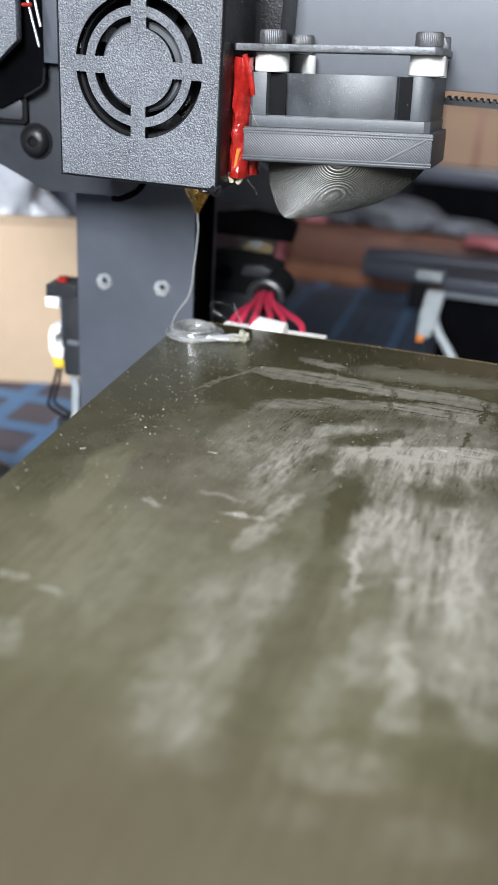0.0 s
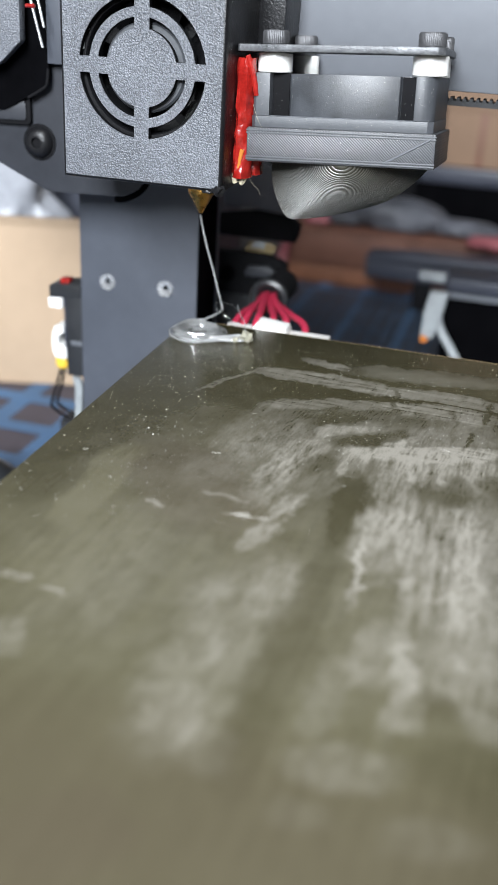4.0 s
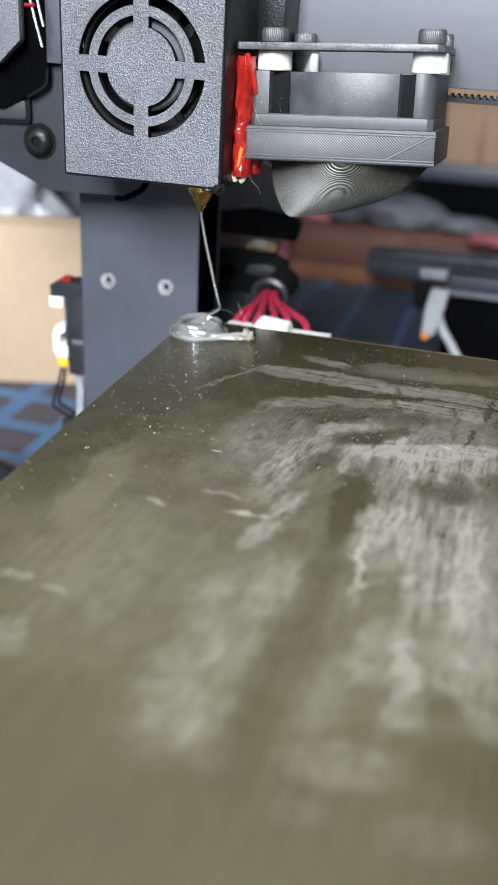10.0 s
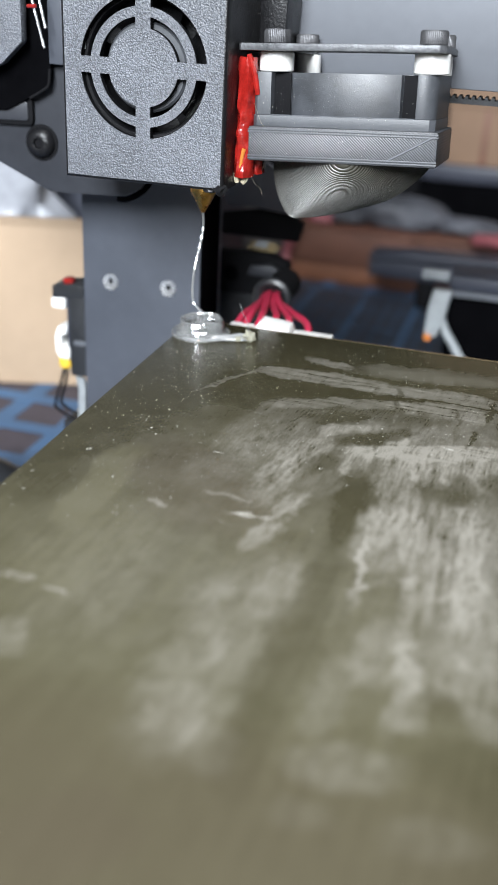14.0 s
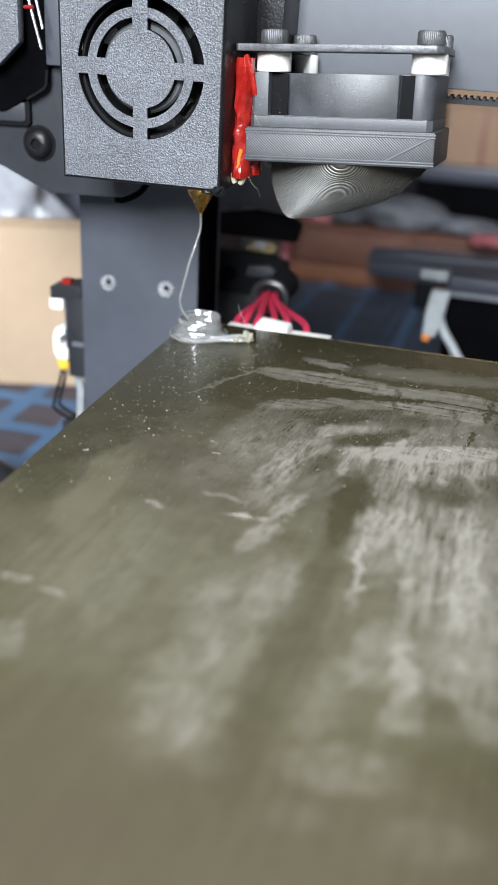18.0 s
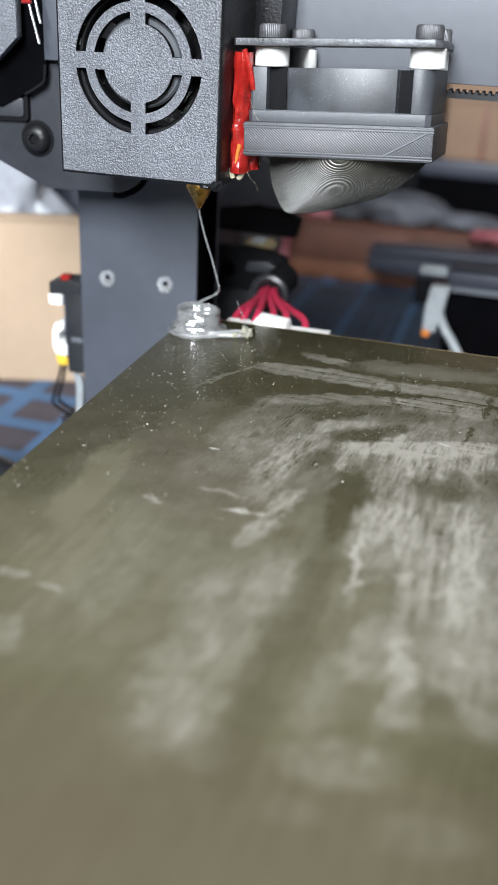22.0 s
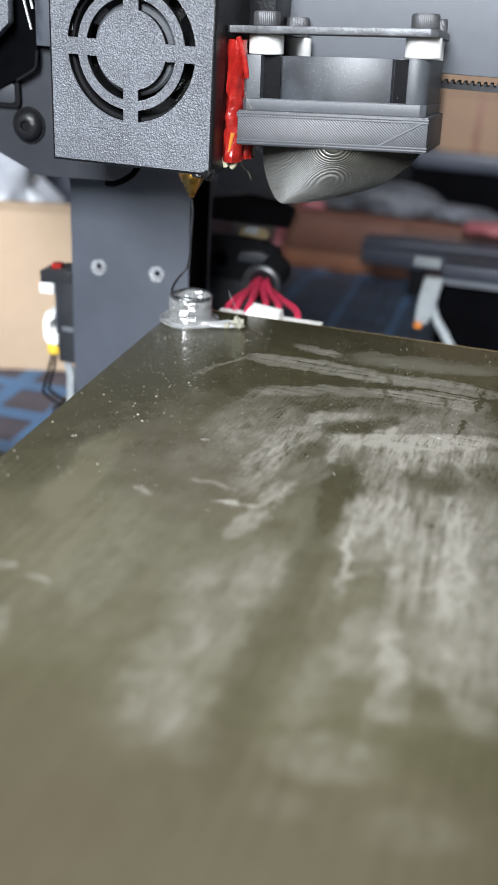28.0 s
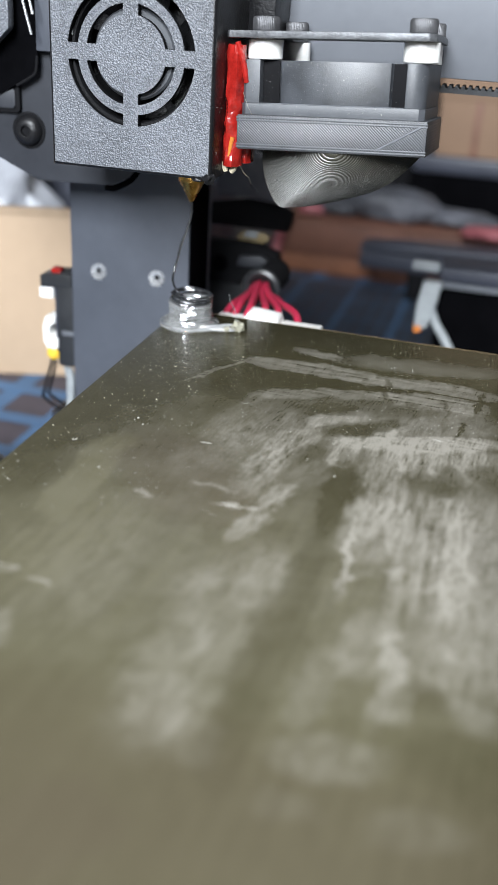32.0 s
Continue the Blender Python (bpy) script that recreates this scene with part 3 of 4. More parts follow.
# ---- the printer's frame ----
frame_ob = thing("printer_frame", -25, 73, 0, "black sheet-metal frame of a desktop printer", "printer frame")
up = prism([(-23.5, -13), (23.3, -13), (23.3, 13), (21.8, 13), (21.8, -11.5), (-22, -11.5), (-22, 13), (-23.5, 13)], 4, 330, 0.4, axis="z")
upright = part("upright", up, M_PLATE, frame_ob, "grey-black folded metal upright")
for bx, bz in ((-12.3, 102.2), (10.9, 102.6)):
    bolt = part("countersunk_bolt", lathe([(0.2, -13.45), (1.1, -13.45), (1.3, -13.5), (2.9, -13.6), (3.2, -13.2), (3.2, -12.6)], (bx, 0, bz), 20, "y"), M_STEEL, upright, "bright steel countersunk bolt")
    part("socket", lathe([(1.05, -13.66), (1.05, -13.2)], (bx + 0.3, 0, bz + 0.7), 6, "y"), M_DEEP, upright)
part("foot", box(-30, 30, -18, 20, 0, 4, 1), M_BLACK, frame_ob)
# Added sheet over the right flange puts that side's darkness into colour.
part("side_shade", box(23.35, 24.0, -12.8, 7.0, 4, 330, 0.2), M_VOID, frame_ob, "near-black sheet over the upright's shaded side")
bracket = part("rear_bracket", prism([(8, 84), (40, 84), (41.6, 92), (41, 100), (30, 103.4), (8, 103)], 52, 58, 1.2), M_DEEP, frame_ob, "dark grey rear bracket")
part("rear_post", prism([(8, 4), (42, 4), (42, 84), (8, 84)], 53, 58, 0.8), M_BLACK, frame_ob)
part("rear_hole", lathe([(3.4, 51.0), (3.4, 51.9)], (15.4, 0, 93), 20, "y"), M_VOID, bracket)
part("gold_label", prism([(22, 104), (35, 103.4), (36.6, 106), (34, 108), (24, 107.4)], 52.5, 55, 0.5), M_GOLD, frame_ob, "tan and gold foil label")
part("pale_label", prism([(25, 105.6), (31, 105.4), (32, 108.6), (27, 108.4)], 51.6, 52.4, 0.3), M_PALE, frame_ob, "pale scrap of foil")
part("grey_clip", prism([(24, 94), (36, 94), (38, 97), (34, 99), (25, 98)], 48, 51.9, 0.8), M_CARRIAGE, bracket, "dark grey clip")
part("lower_plate", prism([(8, 109), (44, 109), (46, 117), (41, 119.6), (26, 121), (8, 118)], 54, 58, 0.8), M_DEEP, frame_ob, "matt black lower plate")
part("upper_plate", prism([(12, 122), (26, 122), (42, 120.6), (44, 124), (40, 135), (14, 148)], 53, 57, 0.8), M_BEAM, frame_ob, "grey-black upper plate")

# ---- the crossbeam and its belt ----
beam = thing("crossbeam", 100, 60, 180.6, "grey metal crossbeam behind the print head", "beam")
part("profile", box(-200, 260, -10, 10, 0, 26, 0.7), M_BEAM, beam)
part("top_slot", box(-200, 260, -4, 4, 25.9, 26.4), M_DEEP, beam)
belt = thing("drive_belt", 100, 56, 176.2, "black toothed rubber belt under the crossbeam", "belt")
bb = box(-200, 260, -3, 3, 0, 1.5)
part("band", bb, M_BLACK, belt)
teeth = bmesh.new()
for i in range(110):
    x = -30 + i * 2.0
    prism([(x - 0.65, 1.45), (x + 0.65, 1.45), (x + 0.4, 2.35), (x - 0.4, 2.35)], -3, 3, bm=teeth)
tagged(part("teeth", teeth, M_BLACK, belt), "", "", "", "stuff")

# ---- the carriage behind the print head ----
carriage = thing("carriage", -30, 37, 140, "black carriage plate that carries the print head", "carriage")
plate = prism([(-70, 22), (-17.8, -0.8), (9.2, 0.2), (15.3, 3.3), (20, 10), (20, 80), (-70, 80)], -2, 1, 0.5)
part("back_plate", plate, M_CARRIAGE, carriage)
screw = part("button_screw", lathe([(5.0, -2), (5.0, -2.7), (4.6, -4.0), (3.5, -5.0), (2.2, -5.4), (1.7, -5.3), (1.5, -4.2)], (-20.3, 0, 15.4), 28, "y"), M_GLOSS, carriage, "black button-head screw")
part("socket", lathe([(1.5, -4.4), (1.5, -4.0)], (-20.3, 0, 15.4), 6, "y"), M_DEEP, screw)
# Matt black ring paints the shadow round the screw head.
part("screw_shade", lathe([(3, -2.05), (5.9, -2.05), (5.9, -2.5), (3, -2.5)], (-20.3, 0, 15.4), 28, "y"), M_DEEP, carriage)
# Near-black strip paints the shadow beneath the plate's lower edge.
part("plate_shadow", tube([(6.5, -1, -0.8), (9.8, -1, -0.6), (15.8, -1, 2.8), (20.5, -1, 9.8)], 1.0, 8), M_VOID, carriage, "near-black strip for the shadow under the plate")
part("corner_box", prism([(-70, 19.5), (-23.5, 20.6), (-22.4, 21.8), (-22.4, 28.6), (-23.4, 29.7), (-70, 29)], -4, -2.2, 0.6), M_DEEP, carriage)
part("corner_panel", prism([(-70, 21), (-24.6, 22.2), (-23.8, 23), (-23.8, 27.6), (-24.4, 28.3), (-70, 27.6)], -4.6, -4.1, 0.3), M_CARRIAGE, carriage)
# Flat near-black sheet and edge tube paint the shade of the gap here.
part("recess", prism([(-70, 24.5), (-31, 25.2), (-22, 29.9), (-15.8, 33.4), (-14.4, 35.5), (-14.2, 80), (-70, 80)], -5.6, -4.8, 0.3), M_VOID, carriage, "near-black sheet for the shaded recess")
part("recess_shade_edge", tube([(-22, -5.8, 29.6), (-17.5, -5.8, 32.2), (-15.2, -5.8, 34.2), (-14.5, -5.8, 39)], 0.5, 8), M_DEEP, carriage)
part("rail_strip", box(-14.4, -9.4, -6.4, -2.2, 40.6, 80, 0.4), M_PLATE, carriage, "grey painted strip")
part("guard", prism([(-60, 27), (-28.1, 40), (-20.6, 46.9), (-19.8, 90), (-60, 90)], -12, -8.0, 0.8), M_SHROUD, carriage, "grained grey-black guard")
for x0_, z0_, x1_, z1_ in ((-17.6, 64, -12.7, 45.6), (-14.9, 64, -12.0, 51.4)):
    part("metal_strip", tube([(x0_, -12.2, z0_), (x0_ * 0.4 + x1_ * 0.6, -12.4, z0_ * 0.4 + z1_ * 0.6), (x1_, -12.4, z1_)], 0.42, 6), M_STEEL, carriage, "thin grey metal strip")
part("red_sleeve", tube([(-17.6, -13.0, 57.3), (-14.6, -13.0, 57.5)], 0.6, 8), M_RED, carriage, "red sleeve")
part("side_flange", prism([(54.5, 44), (62.6, 44), (63.2, 80), (54.5, 80)], -6, 12, 0.6), M_GLOSS, carriage, "glossy black flange")

# ---- the print head ----
head = thing("extruder", 0, 22, 152, "black boxed print head with round fan grille and brass nozzle", "print head")
CX, CZ, FY = 0.2, 32.0, -22.0
nx, ny = 10.46, 3.47


def shroud(front, deep):
    b = bmesh.new()
    x0, x1, z0, z1, s = -24.6, 24.8, 0.2, 62.0, 0.9
    hub, r1, r2, R, w, N = 10.4, 13.3, 15.9, 19.0, 2.2, 14

    def vert(x, z):
        return b.verts.new((x + CX, FY + front, z + CZ))

    ex0, ex1, ez0, ez1 = x0 + s - CX, x1 - s - CX, z0 + s - CZ, z1 - s - CZ
    corner = {0: (ex1, ez1), 1: (ex0, ez1), 2: (ex0, ez0), 3: (ex1, ez0)}

    def arc(r, q):
        a0 = math.asin(w / r)
        return [(r * math.cos(q * math.pi / 2 + a0 + (math.pi / 2 - 2 * a0) * i / N), r * math.sin(q * math.pi / 2 + a0 + (math.pi / 2 - 2 * a0) * i / N)) for i in range(N + 1)]

    def strip(a, c):
        va, vc = [vert(*p) for p in a], [vert(*p) for p in c]
        for i in range(len(a) - 1):
            b.faces.new((va[i], va[i + 1], vc[i + 1], vc[i]))

    def edge(q):
        cx, cz = corner[q]
        first, last = ((cx, w if cz > 0 else -w), (w if cx > 0 else -w, cz))
        if q % 2:
            first, last = last, first
        out = []
        for i in range(N + 1):
            t = i / N
            p, c, d = Vector(first), Vector((cx, cz)), Vector(last)
            out.append(tuple(p.lerp(c, t * 2) if t <= 0.5 else c.lerp(d, t * 2 - 1)))
        return out

    hub_ring = []
    for q in range(4):
        strip(arc(R, q), edge(q))
        strip(arc(r1, q), arc(r2, q))
        hub_ring += arc(hub, q)
    b.faces.new([vert(*p) for p in hub_ring])
    for q in range(4):
        a, c = q, (q + 1) % 4
        radii = [hub, r1, r2, R]
        left = [arc(r, a)[-1] for r in radii] + [edge(a)[-1]]
        right = [arc(r, c)[0] for r in radii] + [edge(c)[0]]
        strip(left, right)
    bmesh.ops.remove_doubles(b, verts=b.verts, dist=0.01)
    bmesh.ops.recalc_face_normals(b, faces=b.faces)
    res = bmesh.ops.extrude_face_region(b, geom=b.faces[:])
    bmesh.ops.translate(b, vec=(0, deep, 0), verts=[v for v in res["geom"] if isinstance(v, bmesh.types.BMVert)])
    return b


def shroud_rim():
    b = bmesh.new()
    x0, x1, z0, z1 = -24.6, 24.8, 0.2, 62.0
    loops = []
    for inset, y in ((0.9, 2.0), (0.9, 0.02), (0.7, 0.08), (0.36, 0.3), (0.1, 0.7), (0, 1.4), (1.8, 1.4), (1.8, 2.0)):
        loops.append([b.verts.new((x, FY + y, z)) for x, z in ((x0 + inset, z0 + inset), (x1 - inset, z0 + inset), (x1 - inset, z1 - inset), (x0 + inset, z1 - inset))])
    for l0, l1 in zip(loops, loops[1:]):
        for i in range(4):
            b.faces.new((l0[i], l0[(i + 1) % 4], l1[(i + 1) % 4], l1[i]))
    return b


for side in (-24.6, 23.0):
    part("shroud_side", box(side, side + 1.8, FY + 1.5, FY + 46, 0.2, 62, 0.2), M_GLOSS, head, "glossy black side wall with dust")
part("shroud_floor", box(-22.7, nx - 5.2, FY + 1.5, FY + 46, 0.2, 1.6, 0.2), M_GLOSS, head)
# Worn rim; its black also stands for the shade on the bevel.
part("shroud_rim", shroud_rim(), M_GLOSS, head, "worn glossy rim, black for the shaded bevel")
part("fan_shroud", shroud(0.0, 0.35), M_SHROUD, head, "grained black shroud with slotted round grille")
# Slot walls blacker than the front skin: the shade inside, as colour.
part("grille_body", shroud(0.37, 1.6), M_DEEP, head, "matt black slot walls with the shade painted in")
part("moulded_mark", lathe([(0.4, -0.04), (1.5, -0.04), (1.9, 0.02)], (11.6, FY, 9.6), 20, "y"), M_SHROUD, head, "small moulded round mark")
axial = part("axial_fan", lathe([(17.9, 12), (17.9, 3.4), (18.3, 2.7), (19.9, 2.7), (19.9, 11.9)], (CX, FY, CZ), 40, "y"), M_GLOSS, head, "small black axial fan behind the grille")
part("fan_hub", lathe([(2, 2.9), (11.6, 2.9), (12.2, 3.6), (12.2, 11.5)], (CX, FY, CZ), 32, "y"), M_FAN, axial)
# Two pale patches paint the light that passes through the fan frame.
for gx, gz in ((-17.2, 10.0), (-18.8, 5.0)):
    part("glint_patch", box(gx - 0.7, gx + 0.7, FY + 2.1, FY + 2.6, CZ + gz - 1.2, CZ + gz + 1.2, 0.15), M_PALE, axial, "pale patch for light through the fan frame")
for i in range(7):
    a = 2 * math.pi * i / 7
    blade = bmesh.new()
    grid = []
    for u in range(5):
        r = 12 + 6.8 * u / 4
        grid.append([blade.verts.new((CX + r * math.cos(a + 0.62 * v / 4 + 0.08 * u / 4), FY + 5 + 5.5 * v / 4, CZ + r * math.sin(a + 0.62 * v / 4 + 0.08 * u / 4))) for v in range(5)])
    for u in range(4):
        for v in range(4):
            blade.faces.new((grid[u][v], grid[u + 1][v], grid[u + 1][v + 1], grid[u][v + 1]))
    bmesh.ops.solidify(blade, geom=blade.faces[:], thickness=0.7)
    part("blade", blade, M_GLOSS, axial)
# Near-black disc paints the darkness behind the blades.
part("fan_back_shade", lathe([(19.3, 12.2), (19.3, 13)], (CX, FY, CZ), 32, "y"), M_VOID, axial)
nozzle = part("nozzle", lathe([(0.45, -11.8), (0.75, -11.75), (1.0, -11.2), (4.0, -5.6), (4.25, -5.2), (4.25, 2)], (nx, ny, 0), 32), M_BRASS, head, "brass nozzle with a conical tip")
part("hex_flats", lathe([(4.3, -5.0), (4.6, -4.6), (4.6, 1.6)], (nx, ny, 0), 6), M_BRASS, nozzle)
part("heater_block", box(nx - 8, nx + 13.5, ny - 7, ny + 8, 1.6, 13, 0.6), M_ALU, head, "aluminium heater block")
part("melted_edge", lump((23.8, FY + 0.9, 0.8), (1.8, 1.5, 1.8), 0.6, 3, 4.0, lump((20.2, FY + 1.2, 0.2), (1.7, 1.0, 0.8), 0.5, 3, 7.0)), M_GLOSS, head, "lumpy melted black plastic on the corner")


def crumpled(at, size, seed, bm=None):
    """Creased tape: a flattened upright roll with folds."""
    b = bmesh.new()
    rows, H, N = [], 30, 26
    for i in range(H + 1):
        t = i / H
        row = []
        for k in range(N):
            a = 2 * math.pi * k / N
            f = 1 + 0.3 * noise.noise(Vector((math.cos(a) * 1.6 + seed, math.sin(a) * 1.6, t * 5 + seed))) + 0.3 * abs(noise.noise(Vector((math.cos(a) * 3.4, math.sin(a) * 3.4 + seed, t * 7))))
            row.append(b.verts.new((at[0] + size[0] * f * math.cos(a) + 0.8 * noise.noise(Vector((t * 3, seed, 1))), at[1] + size[1] * f * math.sin(a), at[2] + size[2] * t)))
        rows.append(row)
    for r0, r1 in zip(rows, rows[1:]):
        for k in range(N):
            b.faces.new((r0[k], r0[(k + 1) % N], r1[(k + 1) % N], r1[k]))
    b.faces.new(rows[0])
    b.faces.new(rows[-1])
    return joined(b, bm)


part("red_wrap", crumpled((27.2, -9.5, 3.2), (2.6, 3.6, 33), 1.7, crumpled((29.6, -4.5, 3.6), (2.2, 3.0, 24), 6.1)), M_RED, head, "glossy red tape round the heater leads")
part("amber_strip", tube([(28.0, -12.8, 11.5), (27.5, -13.0, 9), (27.1, -12.9, 6.0)], 0.7, 8, None, 6, 0.4), M_AMBER, head, "amber tape edge")
part("amber_strip", tube([(30.6, -9.6, 19.5), (30.2, -9.9, 16.0)], 0.4, 8), M_YELLOW, head, "yellow tape edge")
part("pale_lead", tube([(25.6, -11, 5), (25.5, -11.4, 3.0), (25.7, -11, 1.6)], 0.8, 8, tube([(28.6, -10, 4.0), (28.0, -10.6, 2.2), (27.2, -10.4, 1.4)], 0.8, 8)), M_FRAY, head, "frayed pale fibreglass ends")
part("loose_hair", tube([(29.5, -10.5, 4), (31.5, -11.5, 1.5), (33.0, -11.5, 0.5), (33.6, -11, -1.5)], 0.02, 5), M_FRAY, head, "fine loose fibre")
part("loose_hair", tube([(30.5, -12.8, 24), (33, -13.4, 19), (36.5, -13.2, 15.5)], 0.03, 5), M_FRAY, head, "fine loose fibre")
part("lead_wire", tube([(28.2, -12.6, 37), (30.0, -12.4, 32), (31.2, -12.2, 26.5)], 0.8, 8), M_RED, head)

# ---- the part-cooling blower, hung slightly askew ----
blower = thing("cooling_blower", 30.3, 8, 170.2, "black blower fan with printed duct under a screwed plate", "fan", turn=(-4.2, -2.7, 0))
L = 51.5
part("post", prism([(0.4, 1.7), (1.2, 0.9), (5.2, 0.9), (5.2, 38), (2, 41), (0, 39), (0, 3.2)], 3.02, 14.5, 0.2, axis="z"), M_FAN, blower, "satin black corner post")
part("post", prism([(46.0, 0.9), (47.8, 0.9), (49.3, 1.3), (50.6, 2.3), (51.3, 3.8), (L, 5.5), (L, 38), (49, 41), (46.0, 41)], 3.02, 14.5, 0.2, axis="z"), M_FAN, blower, "satin black rounded corner post")
curve = [(10.2, 5.0), (10.6, 4.0), (14, 2.7), (19, 1.5), (23, 0.85), (27, 0.6), (31, 0.85), (36, 1.5), (41.4, 3.2), (41.8, 5.0)]
part("curved_panel", prism([(5.25, 5.0)] + curve + [(45.95, 5.0), (45.95, 40), (5.25, 40)], 3.02, 14.4, 0.12, axis="z"), M_PANEL, blower, "curved fan wall in a darker copy of the housing black")
# Matt black plates on the recess floors paint the shade there.
for rx0, rx1 in ((5.35, 10.1), (41.95, 45.85)):
    part("housing_recess_shade", box(rx0, rx1, 4.3, 4.9, 3.1, 14.3, 0.1), M_DEEP, blower, "matt black plate for the shade in the recess")
part("housing_base", prism([(1.2, 0.75), (50, 0.75), (L + 0.1, 2.2), (L + 0.1, 38.5), (49, 41.4), (2, 41.4), (-0.1, 39), (-0.1, 2.2)], 0, 3.0, 0.12, axis="z"), M_FAN, blower)
part("lip_line", box(5.3, 45.9, 0.6, 4.2, 3.02, 3.16), M_BEAM, blower, "pale line along the lip")
base = box(-0.6, 52.9, -1.4, 39, -9.4, 0.0, 0.5)
part("duct_base", base, M_PRINT, blower, "printed black duct frame with fine layer lines")
for zz in (-8.7, -8.0, -1.5, -0.8):
    part("layer_ridge", box(-0.75, 53.05, -1.62, -1.2, zz - 0.22, zz + 0.22, 0.1), M_FAN, blower)
part("seam_scar", tube([(39.5, -1.45, -8.0), (46, -1.5, -4.5), (51.5, -1.45, -1.4)], 0.28, 6), M_BEAM, blower, "pale seam across the duct")


def scoop():
    """A curved printed outlet: flat layers that widen backwards from its front, narrowing towards the nozzle."""
    b = bmesh.new()
    edge = smooth_line([(2.4, -9.0, 0), (2.2, -14, 0), (3.6, -20.5, 0), (7.2, -26.8, 0), (12.5, -27.2, 0), (20, -26.0, 0), (30, -23.4, 0), (39, -20.0, 0), (46, -14.6, 0), (51.0, -9.0, 0)], 4)
    rows, S, pitch = [], 46, 0.406

    def size(f):
        return (f / S) ** 0.55 if f else 0.02

    for i in range(S):
        k0, k1 = size(i), size(i + 1)
        for u, v in ((0.0, 0.2), (0.2, 0.06), (0.45, 0.04), (0.7, 0.25), (0.9, 0.62)):
            k = k0 + (k1 - k0) * u
            row = []
            for n, p in enumerate(edge):
                a = math.pi * (1 + n / (len(edge) - 1))
                c = Vector((22.0 * math.cos(a), 17.0 * math.sin(a), 0)).lerp(Vector((p.x - 27.0, p.y + 8.6, 0)), k * k)
                row.append(b.verts.new((27.0 + c.x * k, -0.9 + (i + v) * pitch, -8.6 + c.y * k)))
            rows.append(row)
    rows.append([b.verts.new((p.x, 34, p.y * 0.8)) for p in edge])
    for r0, r1 in zip(rows, rows[1:]):
        for k in range(len(edge) - 1):
            b.faces.new((r0[k], r0[k + 1], r1[k + 1], r1[k]))
    b.faces.new(rows[0])
    b.faces.new(rows[-1])
    return b


part("outlet_scoop", scoop(), M_PRINT2, blower, "curved printed outlet with visible layers")
strap = prism([(-3.2, -1.8), (51.6, -3.0), (53.4, -1.2), (53.8, 10), (53.6, 24), (44, 24), (43, 11), (11, 11), (10, 30), (-2.6, 30), (-4.2, 8), (-4.2, 0)], 19.9, 21.8, 0.3, axis="z")
prism([(-2.6, 30.05), (10, 30.05), (9, 43), (1, 44), (-2.6, 40)], 19.9, 21.8, 0.3, strap, axis="z")
prism([(44, 24.05), (53.6, 24.05), (53, 35), (46, 36)], 19.9, 21.8, 0.3, strap, axis="z")
part("bracket_plate", strap, M_BRACKET, blower, "thin dark bracket plate with worn edge")
for sx, sy, hr in ((5.2, 6.3, 3.8), (49.0, 5.6, 3.8), (7.0, 36, 3.5), (49.2, 30, 3.4)):
    part("spacer", lathe([(4.6, 14.6), (4.9, 14.9), (4.9, 19.6), (4.6, 19.9)] if sy < 10 else [(4.3, 14.6), (4.3, 19.9)] if sx < 20 else [(3.0, 14.6), (3.0, 19.9)], (sx, sy, 0), 28), M_WHITE, blower, "white nylon spacer")
    sc = part("cap_screw", lathe([(hr * 0.82, 21.4), (hr * 0.82, 21.9), (hr * 0.96, 22.1), (hr, 22.3), (hr, 25.2), (hr * 0.9, 25.7), (hr * 0.5, 25.7)], (sx, sy, 0), 96, flutes=1, depth=0.17, band=(22.2, 25.2)), M_DARKSTEEL, blower, "dark knurled socket cap screw")
    part("socket", lathe([(hr * 0.45, 25.72), (hr * 0.45, 25.4)], (sx, sy, 0), 6), M_DEEP, sc)

# ---- the heated bed ----
bed = thing("print_bed", 120.6, -79.7, 95, "dark olive build plate with smeared residue and dust", "print bed")
part("build_sheet", box(-117.2, 117.0, -116.9, 116.9, 4.2, 5.0, 0.1), bed_material(), bed, "olive build sheet with pale wiped residue")
part("sheet_rim", box(-117.15, 117.0, -116.8, 117.35, 4.25, 4.96, 0.1), M_RIM, bed, "thin amber rim of the build sheet")
part("heater_plate", box(-116.8, 116.6, -116.5, 116.5, 0.5, 4.2, 0.3), M_ALU, bed, "aluminium heater plate")
part("cable_tab", box(-106, -68.8, 116.0, 129.5, 0.6, 2.2, 0.4), M_PAPER, bed, "whitish insulating tab at the edge")
part("tape_block", prism([(-96, 2.25), (-82.6, 2.25), (-83.4, 4.8), (-94.0, 5.8)], 121, 129.4, 0.5), M_PAPER, bed, "white tape holding the leads")
part("carrier", box(-60, 60, -80, 80, -25, -20, 1), M_BLACK, bed)
for cx_, cy_ in ((-50, -70), (50, -70), (-50, 70), (50, 70)):
    part("spring_post", lathe([(3, -20), (4.5, -18), (4.5, -2), (3, 0.5)], (cx_, cy_, 0), 16), M_STEEL, bed)
part("rail", box(-20, 20, -150, 110, -95, -25, 2), M_BLACK, bed)

leads = thing("heater_leads", 16.8, 97, 91, "bundle of red silicone wires from a black cable sleeve", "cable")
part("sleeve_ring", torus((0, 0, 2), 6.4, 1.7), M_BLACK, leads, "black rubber cable sleeve")
part("sleeve", lathe([(5.4, 0.5), (6.2, 2), (6.2, 24), (5.4, 25)], (0, 0, 2), 24, "y"), M_DEEP, leads)
